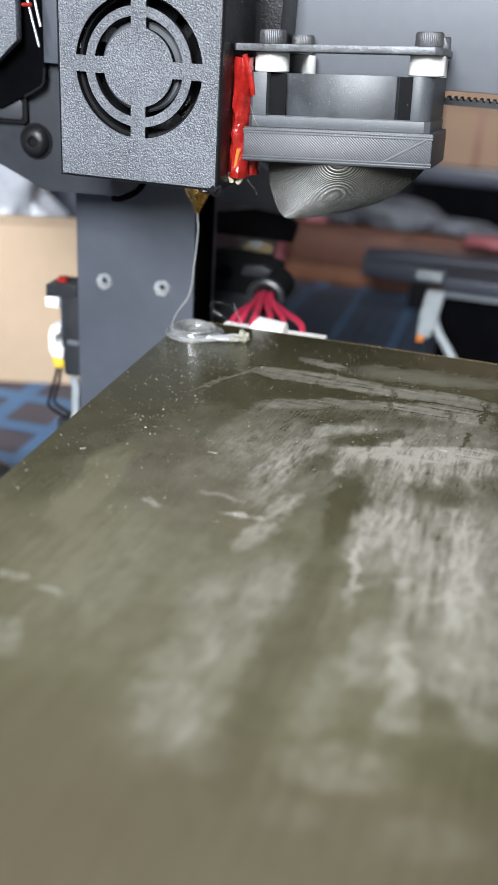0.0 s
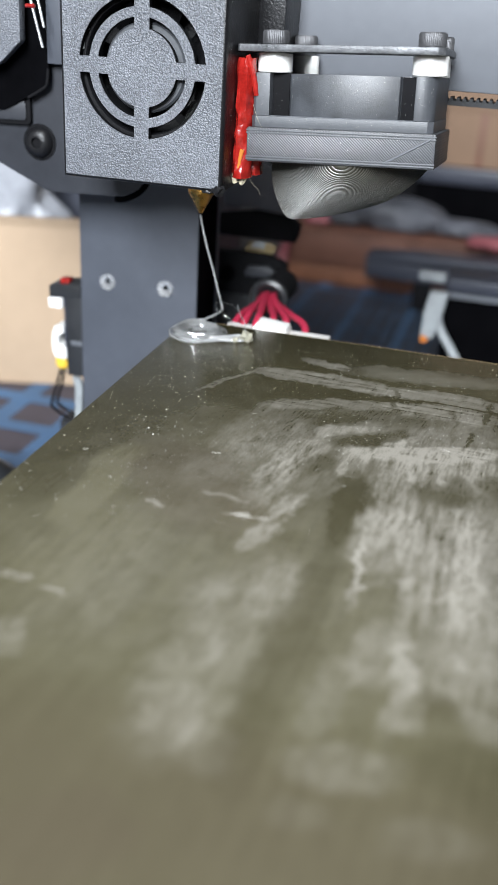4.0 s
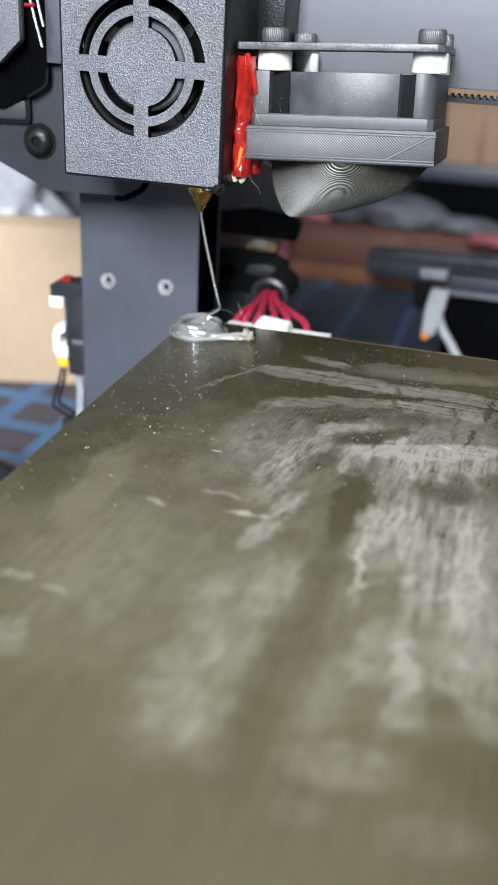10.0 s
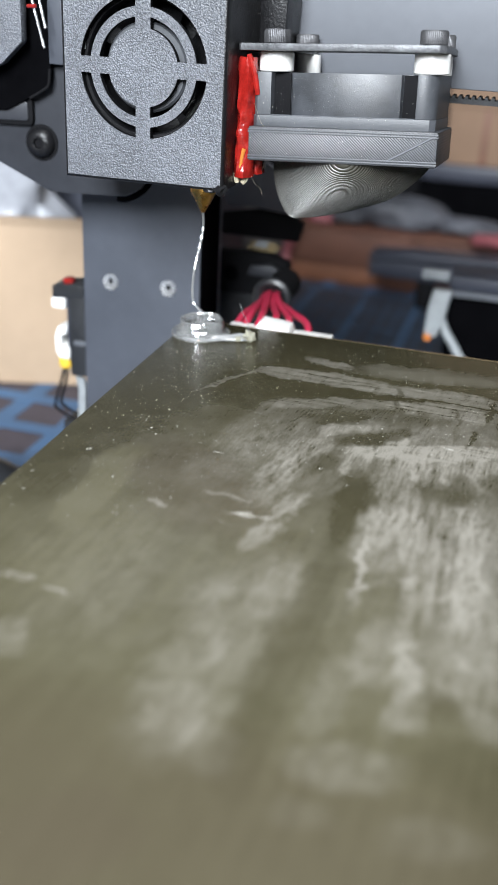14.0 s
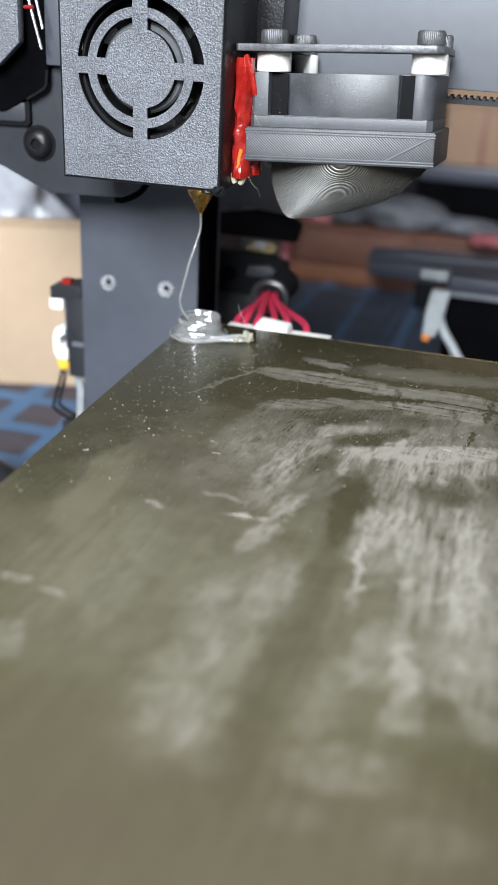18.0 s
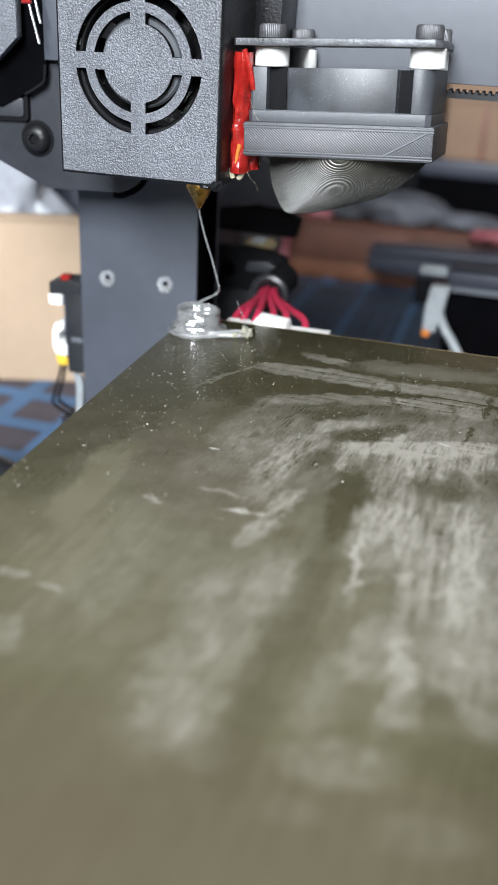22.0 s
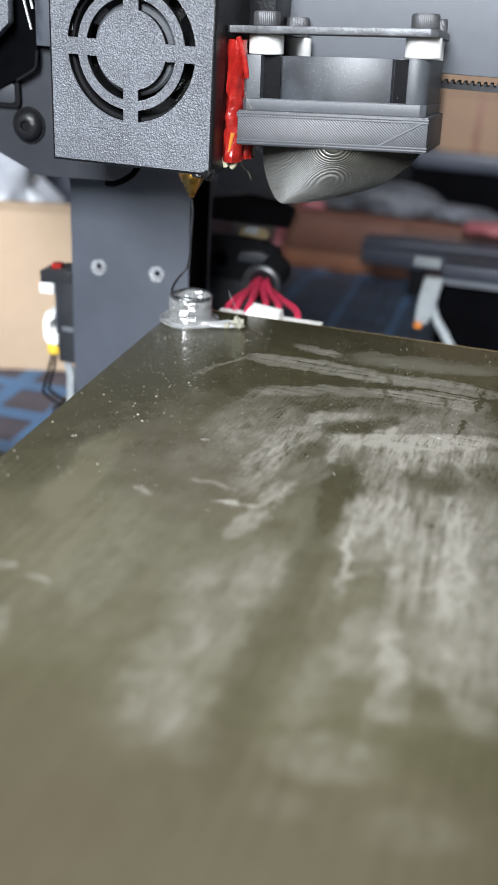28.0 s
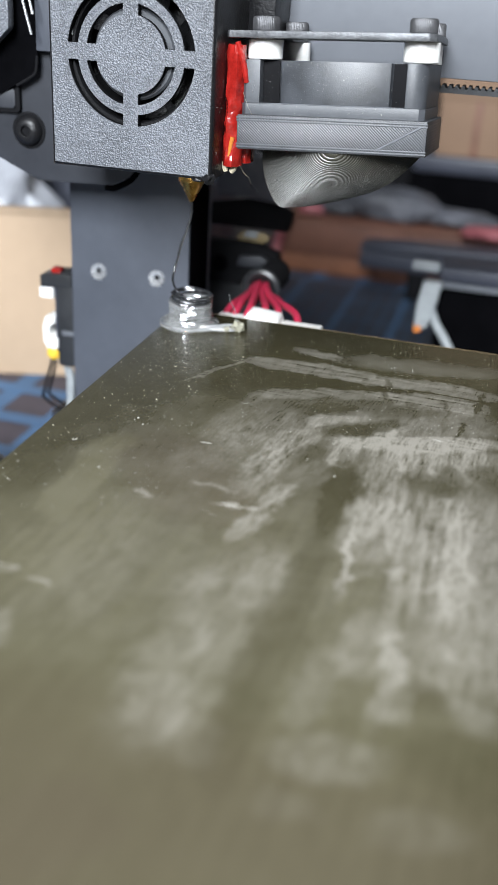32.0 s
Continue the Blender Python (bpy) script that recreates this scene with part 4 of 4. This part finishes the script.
for ex, ez, sx, sz in ((-0.8, 5.6, -3.0, 0.2), (2.6, 6.6, -2.4, 2.4), (7.0, 7.0, -0.8, 3.2), (12.6, 7.4, 0.8, 2.2), (17.6, 7.0, 2.2, 3.0), (24.6, 5.8, 3.0, 0.6)):
    part("red_wire", tube([(sx, 8, sz), (sx, -1, sz + 0.6), (sx + (ex - sx) * 0.45, -20, sz * 0.5 + 3.2), (ex, -42, ez), (ex * 1.06, -58, ez - 6)], 1.35, 10), M_WIRE, leads, "red silicone wire")

# ---- the limit switch on the upright ----
switch = thing("limit_switch", -53, 66, 37.3, "black limit switch board with white plugs and wires", "switch")
part("switch_body", box(-2.5, 4.3, -5.5, 10, 24, 61, 0.7), M_BLACK, switch)
part("switch_cap", prism([(-9.0, 55.6), (4.2, 57), (4.2, 61.4), (0.5, 61.8), (-9.0, 60.6)], -6, 6, 0.4), M_BLACK, switch)
part("button", box(-5.6, -1.8, -3, 1, 60.9, 63.0, 0.4), M_RED, switch, "small red button")
part("upper_plug", box(-9.6, -3.8, -6, 2, 51.5, 56.0, 0.8), M_WHITE, switch, "white plug")
part("lower_plug", prism([(-8.6, 40), (-7.4, 44), (-3.6, 44), (-3.6, 41.5), (-6.0, 40.2), (-6.0, 36.4), (-2.6, 35.5), (-2.6, 31), (-7.2, 31), (-8.6, 34)], -6, 2, 0.4), M_WHITE, switch, "white plug housing")
part("yellow_sleeve", lathe([(2.4, 26.2), (3.0, 27.2), (3.0, 31.2), (2.4, 32)], (-5.6, -2.5, 0), 18), M_YELLOW, switch, "yellow heat-shrink sleeve")
part("grey_clamp", box(-0.5, 4.5, -6.2, -5.3, 37.2, 39.2, 0.4), M_BEAM, switch)
part("board", box(-3.4, -2.6, -5.0, 8, 30, 60, 0.1), M_SLATE, switch)
part("wire", tube([(-6.3, -2.5, 27), (-8, -3, 20), (-11, -3, 10), (-10.5, -3, 7.5), (-5, -3, 4.5), (3, -3, 3)], 0.6, 8), M_DEEP, switch)
part("wire", tube([(-5.0, -2.5, 27), (-6.0, -3, 20), (-9, -2, 11), (-8.5, -2, 9), (-2, -2, 5.5), (5, -2, 4)], 0.6, 8), M_DEEP, switch)
part("support", prism([(0.6, 4), (3.6, 4), (4.2, 20), (3.2, 23.4), (-0.2, 24), (1.0, 19)], -6.5, -4, 0.6), M_PALE, switch, "whitish plastic support")
part("support_foot", box(-6, 12, -6.5, 10, -35, 4, 0.6), M_BLACK, switch)

hose = thing("ribbed_hose", -85, 40, -34, "black ribbed cable hose lying beside the bed", "hose")
part("hose_tube", tube([(-60, -60, 40), (-30, -10, 46), (-8, 10, 50), (20, 40, 10)], 8, 14), M_BLACK, hose)
for i in range(16):
    f = i / 15
    p = Vector((-60, -60, 40)).lerp(Vector((-8, 10, 50)), f)
    part("rib", torus(p, 8.2, 1.2, "x", 16, 6), M_BLACK, hose)

# ---- boxes and clutter behind the printer ----
carton = thing("cardboard_box", -129.4, 175.2, 2.5, "flattened tan cardboard box standing upright on the mat", "box", turn=(0, 0, 17.4))
part("carton_body", box(-170, 70, 0, 9, 0, 88, 1.5), M_CARD, carton)
part("carton_flap", box(-170.5, 70.5, -0.3, 9.3, 88.2, 90.4, 0.8), M_CARD, carton)
part("tape_strip", box(-128, -90, -0.5, -0.1, 20, 87, 0.1), M_CARD2, carton)
bag = thing("plastic_bag", -195, 262, 2.5, "crumpled frosted plastic bag on the cardboard box", "bag")
part("film", lump((-6, 0, 60), (40, 24, 62), 0.5, 4, 3.0), M_BAG, bag)
bin_ob = thing("dark_tray", -140, 330, 2.5, "dark grey tray behind the cardboard box", "tray")
part("tray_body", box(-150, 60, -20, 60, 0, 82, 4), M_SLATE, bin_ob)

# Added sheet over the grid mat: the printer's shadow, put into its colours.
navy = thing("shaded_mat", 30, 290, 2.8, "darker navy copy of the grid mat for its shaded part", "mat")
part("sheet", box(-100, 280, -150, 136, 0, 0.8, 0.2), M_MAT_SHADE, navy)
for i in range(9):
    part("grid_line", box(-65 + i * 38.6, -58 + i * 38.6, -148, 134, 0.82, 0.95), M_BLUE_SHADE, navy)
for i in range(7):
    part("grid_line", box(-98, 278, -140 + i * 38.6, -138 + i * 38.6, 0.97, 1.08), M_BLUE_SHADE, navy)
for i in range(32):
    if i % 4:
        part("fine_line", box(-62.4 + i * 9.65, -61 + i * 9.65, -148, 134, 0.81, 0.88), M_BLUE_SHADE, navy)

psu = thing("power_supply", 140, 250, 3.7, "black power supply box with a slate metal lid", "power supply")
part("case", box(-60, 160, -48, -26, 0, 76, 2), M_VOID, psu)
part("lid", box(-60, 161, -52, -30, 73.4, 80, 1), M_SLATE, psu, "slate metal lid")
part("lid_edge", box(-60.2, 161.2, -53, -48.5, 70.4, 73.2, 0.6), M_BEAM, psu, "paler folded edge")
part("terminal_cover", box(-74, -61, -51, -47, 77, 81.5, 0.8), M_PALE, psu, "pale terminal cover")
plug = thing("white_plug", 76, 192, 3.7, "white plug with an orange tip on a cable", "plug")
part("plug_body", prism([(-5.0, 51.6), (1.4, 51.6), (4.6, 64), (6.0, 74.5), (-3.0, 74.5), (-4.6, 64)], -4, 4, 1.2), M_PALE, plug)
part("orange_tip", prism([(-4.8, 49.4), (-1.2, 49.4), (-0.8, 52.6), (-4.8, 53.2)], -4.3, 3, 0.8), M_AMBER, plug, "orange tip")
part("cable", tube([(1.5, 2, 62), (5, 1, 54), (11, 0, 46), (20, 0, 30), (26, 0, 0.5)], 2.2, 10), M_PALE, plug, "pale cable")

crate = thing("wooden_crate", 0, 455, 2.5, "brown wooden crate on the table", "crate")
part("upper_board", box(-62, 30, -6, -2, 13, 39, 1), M_WOOD, crate, "dark brown upper board")
part("lower_board", box(-60, 12, -7, -2.2, 0, 12.6, 1), M_WOOD2, crate, "orange-brown lower board")
part("lower_board", box(12.4, 60, -6, -2.2, 0, 12.6, 1), M_WOOD, crate)
part("rim", box(-64, 130, -8, 2, 39.2, 41.4, 0.8), M_WOOD, crate)
part("crate_core", box(-61, 128, -1.8, 60, 0.5, 39, 1), M_WOOD, crate)
bar = thing("metal_bar", 110, 410, 3.7, "slate grey metal bar in front of the crate", "bar")
part("bar_body", box(-101, 190, -8, 14, 20, 32, 2), M_SLATE, bar)
part("bar_top", prism([(-101, 32.2), (-70, 34), (190, 40), (190, 43), (-70, 38.4), (-101, 36)], -9, 15, 0.8), M_SLATE, bar)
for sx in (-60, 170):
    part("bar_stand", box(sx - 6, sx + 6, -6, 10, 0, 20, 1), M_DEEP, bar)
red_bits = thing("red_ribbon", -60, 436, 2.5, "crumpled dark red ribbon hanging on the crate", "ribbon")
part("ribbon", tube([(0, 0, 0.8), (-1, 6, 20), (4, 4, 34), (9, 2, 45)], 4.5, 8, None, 6, 3.0), M_PINK, red_bits)


def folded(at, size, seed):
    """A crumpled sheet of film: a heap of sharp random folds."""
    b = bmesh.new()
    bmesh.ops.create_icosphere(b, subdivisions=4, radius=1)
    for v in b.verts:
        f = (1 + 0.4 * abs(noise.noise(v.co * 1.1 + Vector((seed, 0, 0)))) - 0.2 * abs(noise.noise(v.co * 2.4 + Vector((0, seed, 0))))) * (1.1 - 0.45 * max(0, v.co.z))
        v.co = Vector([c * f * s for c, s in zip(v.co, size)]) + Vector(at)
        v.co.z = max(v.co.z, 0.2)
    return b


film_ob = thing("plastic_wrap", 18, 490, 44, "crumpled clear plastic wrap on the crate", "plastic wrap")
part("film", folded((0, 0, 8), (36, 18, 20), 2.0), M_FILM, film_ob)
part("film_fold", folded((-44, -6, 4), (22, 12, 9), 5.0), M_FILM, film_ob)
part("film_fold", folded((52, -4, 4), (26, 12, 9), 8.0), M_FILM, film_ob)
pink = thing("pink_packet", 95, 440, 46, "pink and red plastic packet lying on the crate", "packet")
part("packet", folded((0, 0, 4), (17, 9, 6), 5.0), M_PINK, pink)
scrap = thing("pink_wrapper", -42, 470, 44, "small pale pink wrapper on the crate", "wrapper")
part("wrapper", folded((0, 0, 2), (9, 6, 7), 3.0), M_PINK, scrap)
shelf = thing("black_shelf", 60, 760, 0, "black shelf with dark boxes behind the table", "shelf")
part("shelf_back", box(-500, 600, 40, 60, -740, 420, 2), M_DEEP, shelf)
for zz in (-20, 150, 330):
    part("shelf_board", box(-500, 600, -110, 40, zz, zz + 14, 2), M_DEEP, shelf)
stand = thing("grey_case", 130, 570, 0, "dark grey case under the cardboard carton", "case")
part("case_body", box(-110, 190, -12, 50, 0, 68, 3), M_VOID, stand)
part("case_lid", box(-108, 192, -16, 52, 68.2, 82, 3), M_SLATE, stand, "slate grey lid")
rbox = thing("cardboard_carton", 130, 570, 82.2, "brown cardboard carton on a dark case", "box")
part("carton_body", box(-92, 190, -12, 40, 0, 62, 1.5), M_CARD2, rbox)
part("carton_flap", box(-93, 191, -13, -12.2, 44, 62.6, 0.3), M_CARD2, rbox)
part("carton_seam", box(-63, -58.5, -13.3, -12.1, 0.5, 43.5, 0.2), M_WOOD, rbox, "dark open seam")

# ---- dust on the bed ----
rng = random.Random(4)
dust = bmesh.new()
for i in range(1900):
    if i < 900:
        x, y = rng.gauss(34, 24), rng.gauss(-20, 34)
    else:
        x, y = rng.gauss(85, 26), rng.gauss(-5, 26)
    if not (5 < x < 230 and -190 < y < 35):
        continue
    s = rng.choice((0.02, 0.03, 0.035, 0.04, 0.05, 0.08)) * (1.0 if rng.random() < 0.95 else 1.8)
    s *= 1.0 if i < 900 else 1.25
    bmesh.ops.create_icosphere(dust, subdivisions=1, radius=s, matrix=pose(x, y, 100.0 + s * 0.2, 0, 0, rng.random() * 180) @ Matrix.Diagonal((1 + rng.random(), 1, 0.6, 1)))
for i in range(280):
    x, y = rng.uniform(3.5, 42), rng.uniform(-105, 28)
    s = rng.choice((0.04, 0.05, 0.06, 0.08, 0.11))
    bmesh.ops.create_icosphere(dust, subdivisions=1, radius=s, matrix=pose(x, y, 100.0 + s * 0.2, 0, 0, rng.random() * 180) @ Matrix.Diagonal((1 + 2 * rng.random() ** 3, 1, 0.6, 1)))
for x, y, s in ((24, -52.6, 0.24), (26.5, -55.8, 0.2), (29.1, -27.1, 0.18), (13.9, -70.4, 0.2), (14.6, -70.1, 0.14), (25.8, -81.9, 0.18), (79, -65.7, 0.16), (71, -59.5, 0.14), (9.4, -94.6, 0.18)):
    bmesh.ops.create_icosphere(dust, subdivisions=1, radius=s, matrix=pose(x, y, 100.06, 0, 0, 30) @ Matrix.Diagonal((1.4, 1, 0.6, 1)))
for x, y, a, ln in ( (14.5, -70, 60, 0.6), (60, -88, -4, 3.8), (45, -60, 5, 2.0), (100, -36, -12, 2.0), (64, 6, 80, 1.2)):
    bmesh.ops.create_icosphere(dust, subdivisions=1, radius=0.09, matrix=pose(x, y, 100.06, 0, 0, a) @ Matrix.Diagonal((ln * 9, 1, 0.6, 1)))
for i in range(22):
    x, y = rng.uniform(20, 112), rng.uniform(-100, 15)
    a = rng.choice((98, 98, 80, -7, -7, 30)) + rng.uniform(-14, 14)
    bmesh.ops.create_icosphere(dust, subdivisions=1, radius=0.022, matrix=pose(x, y, 100.01, 0, 0, a) @ Matrix.Diagonal((rng.uniform(20, 90), 1, 0.5, 1)))
turn = blower.matrix_basis.copy()
turn.translation = turn.translation / K
for i in range(340):
    x, z = rng.uniform(0, 51), rng.uniform(-9, 14)
    s = rng.choice((0.03, 0.04, 0.05, 0.08))
    bmesh.ops.create_icosphere(dust, subdivisions=1, radius=s, matrix=turn @ pose(x, -1.5 if z < 0 else 0.55, z))
for i in range(70):
    s = rng.choice((0.03, 0.05, 0.07))
    bmesh.ops.create_icosphere(dust, subdivisions=1, radius=s, matrix=pose(24.85, rng.uniform(2, 40), rng.uniform(154, 205)))
fixed("dust", dust, M_DUST, "pale dust specks scattered on the build plate", "dust", "stuff")

# ---- the clear filament that drops from the nozzle and coils ----
NX, NY, TIP = 11.6, 24.2, 40.2
TX, TY = -1.14, 1.27
coil = thing("filament_coil", NX, NY, 100, "coil of clear filament growing on the bed corner, ending black", "filament coil")
rng = random.Random(11)


def loop_points(R, z, dx, dy, wob, seed, start=0, turns=1.0):
    out = []
    for i in range(int(20 * turns) + 1):
        a = start - 2 * math.pi * i / 20
        k = R * (1 + wob * noise.noise(Vector((seed + math.cos(a), math.sin(a), seed))))
        out.append((dx + k * math.cos(a), dy + k * math.sin(a), z + 0.25 * math.sin(2 * a + seed)))
    return out


NEST = ((7.9, 0.5), (7.4, 1.5), (6.9, 0.6), (6.6, 2.2), (6.0, 0.5), (5.7, 1.6), (4.8, 0.5), (4.3, 1.4), (3.4, 0.5), (2.2, 0.5))
for i, (R, z) in enumerate(NEST):
    part("puddle_loop", tube(loop_points(R, z, 0.25 * math.sin(i * 2.1), 0.3 * math.cos(i * 1.7), 0.17, i * 3.1, i * 1.3, 1.02), 0.36, 8, None, 3), M_STRAND, coil)
for i, (R, z, dx, dy, w) in enumerate(((8.8, 0.45, -0.9, -0.9, 0.2), (8.4, 1.0, -0.4, -0.2, 0.25))):
    part("puddle_loop", tube(loop_points(R, z, dx, dy, w, 20 + i * 2.7, i * 1.9, 0.96), 0.42, 8, None, 3), M_STRAND, coil)
part("tail", tube([(-6.5, -5.5, 0.6), (-1, -8.4, 0.6), (5, -6.8, 0.6), (10, -3.6, 0.7), (16.0, -1.2, 0.7)], 0.72, 8), M_CLEAR, coil)
part("tail", tube([(2, -7.0, 1.2), (7, -4.6, 1.3), (11, -2.4, 1.5), (14, -0.6, 1.7), (16.4, -0.6, 1.2)], 0.55, 8), M_CLEAR, coil)
part("tail", tube([(5.0, -6.0, 1.1), (10, -4.2, 0.6), (14, -2.6, 0.6), (15.5, -2.2, 0.7)], 0.55, 8), M_CLEAR, coil)
part("start_blob", lump((16.8, -1.0, 1.7), (2.1, 1.9, 1.9), 0.6, 3, 2.0, lump((13.6, -2.6, 0.9), (1.1, 1.1, 1.0), 0.3, 3, 5.0)), M_BLOB, coil, "yellowish lumpy start of the filament")
part("stray_hair", tube([(16.8, -1.0, 3.0), (15.8, -0.6, 6.5), (14.0, 0, 9.0), (12.8, 0.4, 12.0)], 0.1, 5, None, 6, 0.05), M_CLEAR, coil, "fine stray hair")
hair = part("stray_loop", tube([(0, 0, 0), (-2.0, 0.5, 4.5), (-4.6, 1, 8.2), (-9, 1.2, 9.3), (-12, 1.2, 8.6), (-11.4, 1.0, 6.8), (-7, 0.6, 4.6), (-4.6, 0.4, 3.4)], 0.022, 5, None, 6), M_CLEAR, coil, "fine stray loop of filament")

FRONT = (-0.45, 2.5, 5.6, 8.45, 11.4, 14.7, 17.95, 21.05, 23.15, 25.38, 27.6, 29.9, 31.97, 34.0)
PER, STEP = 16, 2.42
PROFILE = ((0, 0, -97), (0.06, 0.015, -97), (0.15, 0.08, -97), (0.3, 0.29, -96), (0.48, 0.6, -95), (0.64, 0.81, -93), (0.78, 0.96, -85), (0.85, 0.98, -68), (0.9, 0.96, -48), (0.945, 0.97, -26), (0.98, 0.99, -9), (1, 1, 0))


def turns_at(t):
    """Loops laid since the first front crossing."""
    n = len(FRONT)
    for i in range(n - 1):
        if t < FRONT[i + 1] or i == n - 2:
            return i + (t - FRONT[i]) / (FRONT[i + 1] - FRONT[i])


def time_of(turn):
    i = max(0, min(len(FRONT) - 2, math.floor(turn)))
    return FRONT[i] + (turn - i) * (FRONT[i + 1] - FRONT[i])


def laid(turn):
    """Where the filament touches down at that count of loops, in the coil's space."""
    t = time_of(turn)
    a = radians(-90 - 360 * turn)
    R = 6.8 + 0.9 * max(0, 1 - t / 9) - 0.35 * max(0, (t - 24) / 8)
    R *= 1 + 0.15 * noise.noise(Vector((turn * 2.3, 3.0, 0))) + 0.14 * noise.noise(Vector((turn * 6.7, 8.0, 2)))
    z = 1.7 + 0.262 * t if t < 25.4 else 8.35 + 0.37 * (t - 25.4)
    return Vector((R * math.cos(a) + 0.3 * noise.noise(Vector((turn, 9, 1))), R * math.sin(a), max(z + 0.3 * noise.noise(Vector((turn * 3.1, 1, 5))), 0.6)))


def strand(t):
    """The falling strand from the touch-down point up to the nozzle tip."""
    turn = turns_at(t)
    q = laid(turn)
    R = math.hypot(q.x, q.y)
    a = math.atan2(q.y, q.x)
    pts = []
    for u, r, d in PROFILE[::-1]:
        b = a + radians(d)
        kink = 0.45 * math.exp(-((u - 0.2) / 0.14) ** 2)
        pts.append((TX * (1 - u) + kink + R * r * math.cos(b), TY * (1 - u) + R * r * math.sin(b), TIP + (q.z - TIP) * u))
    return smooth_line(pts, 6)


def capsule(r, half):
    prof = [(0.05, -half - r), (r * 0.6, -half - 0.8 * r), (r * 0.92, -half - 0.4 * r), (r, -half), (r, half), (r * 0.92, half + 0.4 * r), (r * 0.6, half + 0.8 * r), (0.05, half + r)]
    return lathe(prof, (0, 0, 0), 8, "x")


def along(line, d):
    """Point and direction at a distance along a line, or None past its end."""
    for p, q in zip(line, line[1:]):
        s = (q - p).length
        if d <= s:
            return p.lerp(q, d / s), (q - p).normalized()
        d -= s
    return None


FIRST = PER * -1
LAST = int(PER * turns_at(32.0)) + 24
PIECES = []
shared = {}
for j in range(FIRST, LAST):
    t_land = time_of(j / PER)
    key = "clear" if t_land < 22.6 else "thin" if t_land < 24.9 else "smoky" if t_land < 26.2 else "dark"
    if key not in shared:
        r = {"clear": 0.38, "thin": 0.3, "smoky": 0.38, "dark": 0.4}[key]
        ob = part("filament_piece", capsule(r, STEP * 0.6), {"clear": M_STRAND, "thin": M_STRAND, "smoky": M_GREYFIL, "dark": M_DARKFIL}[key], coil, {"smoky": "smoky filament", "dark": "black filament"}.get(key, ""))
        shared[key] = ob.data
    else:
        ob = new("filament_piece", shared[key])
        ob.parent = coil
        if key in ("smoky", "dark"):
            tagged(ob, {"smoky": "smoky filament", "dark": "black filament"}[key])
    PIECES.append((j, ob))


def turned(p, d):
    """A pose at p (mm) with its x axis along d."""
    z = Vector((0, 0, 1)) if abs(d.z) < 0.97 else Vector((0, 1, 0))
    y = z.cross(d).normalized()
    m = Matrix((d, y, d.cross(y))).transposed().to_4x4()
    return Matrix.Translation(Vector(p) * K) @ m


def settled(j):
    p, q = laid((j - 0.5) / PER), laid((j + 0.5) / PER)
    return turned((p + q) / 2, (p - q).normalized())


def motions():
    """The filament runs out of the nozzle, swings round and lays itself in loops."""
    strands = [(i / 10, strand(i / 10), turns_at(i / 10) * PER) for i in range(321)]
    waiting = turned((TX, TY, TIP + 7), Vector((0, 0.0, 1)))
    for j, ob in PIECES:
        rows = []
        for t, line, now in strands:
            if j <= now:
                rows.append((t, settled(j), "set"))
            else:
                at = along(line, (j - now) * STEP)
                rows.append((t, waiting, "wait") if at is None else (t, turned(*at), "fall"))
        keep = [r for i, r in enumerate(rows) if i in (0, len(rows) - 1) or r[2] == "fall" or rows[i - 1][2] != r[2] or rows[i + 1][2] != r[2]]
        walk(ob, [(t, m) for t, m, _ in keep])
    # the fine loop sinks behind the coil as it cools
    base = Vector((16.8, -0.8, 2.4)) * K
    walk(hair, [(t, Matrix.Translation(base) @ pose(0, 0, 0, rx, ry, rz)) for t, rx, ry, rz in ((0, 0, 0, 0), (3.5, 0, 2, 0), (6, 0, -2, 0), (9, 4, -8, 0), (11, 20, -22, 0), (13, 60, -30, 10), (32, 62, -30, 10))])


motions()
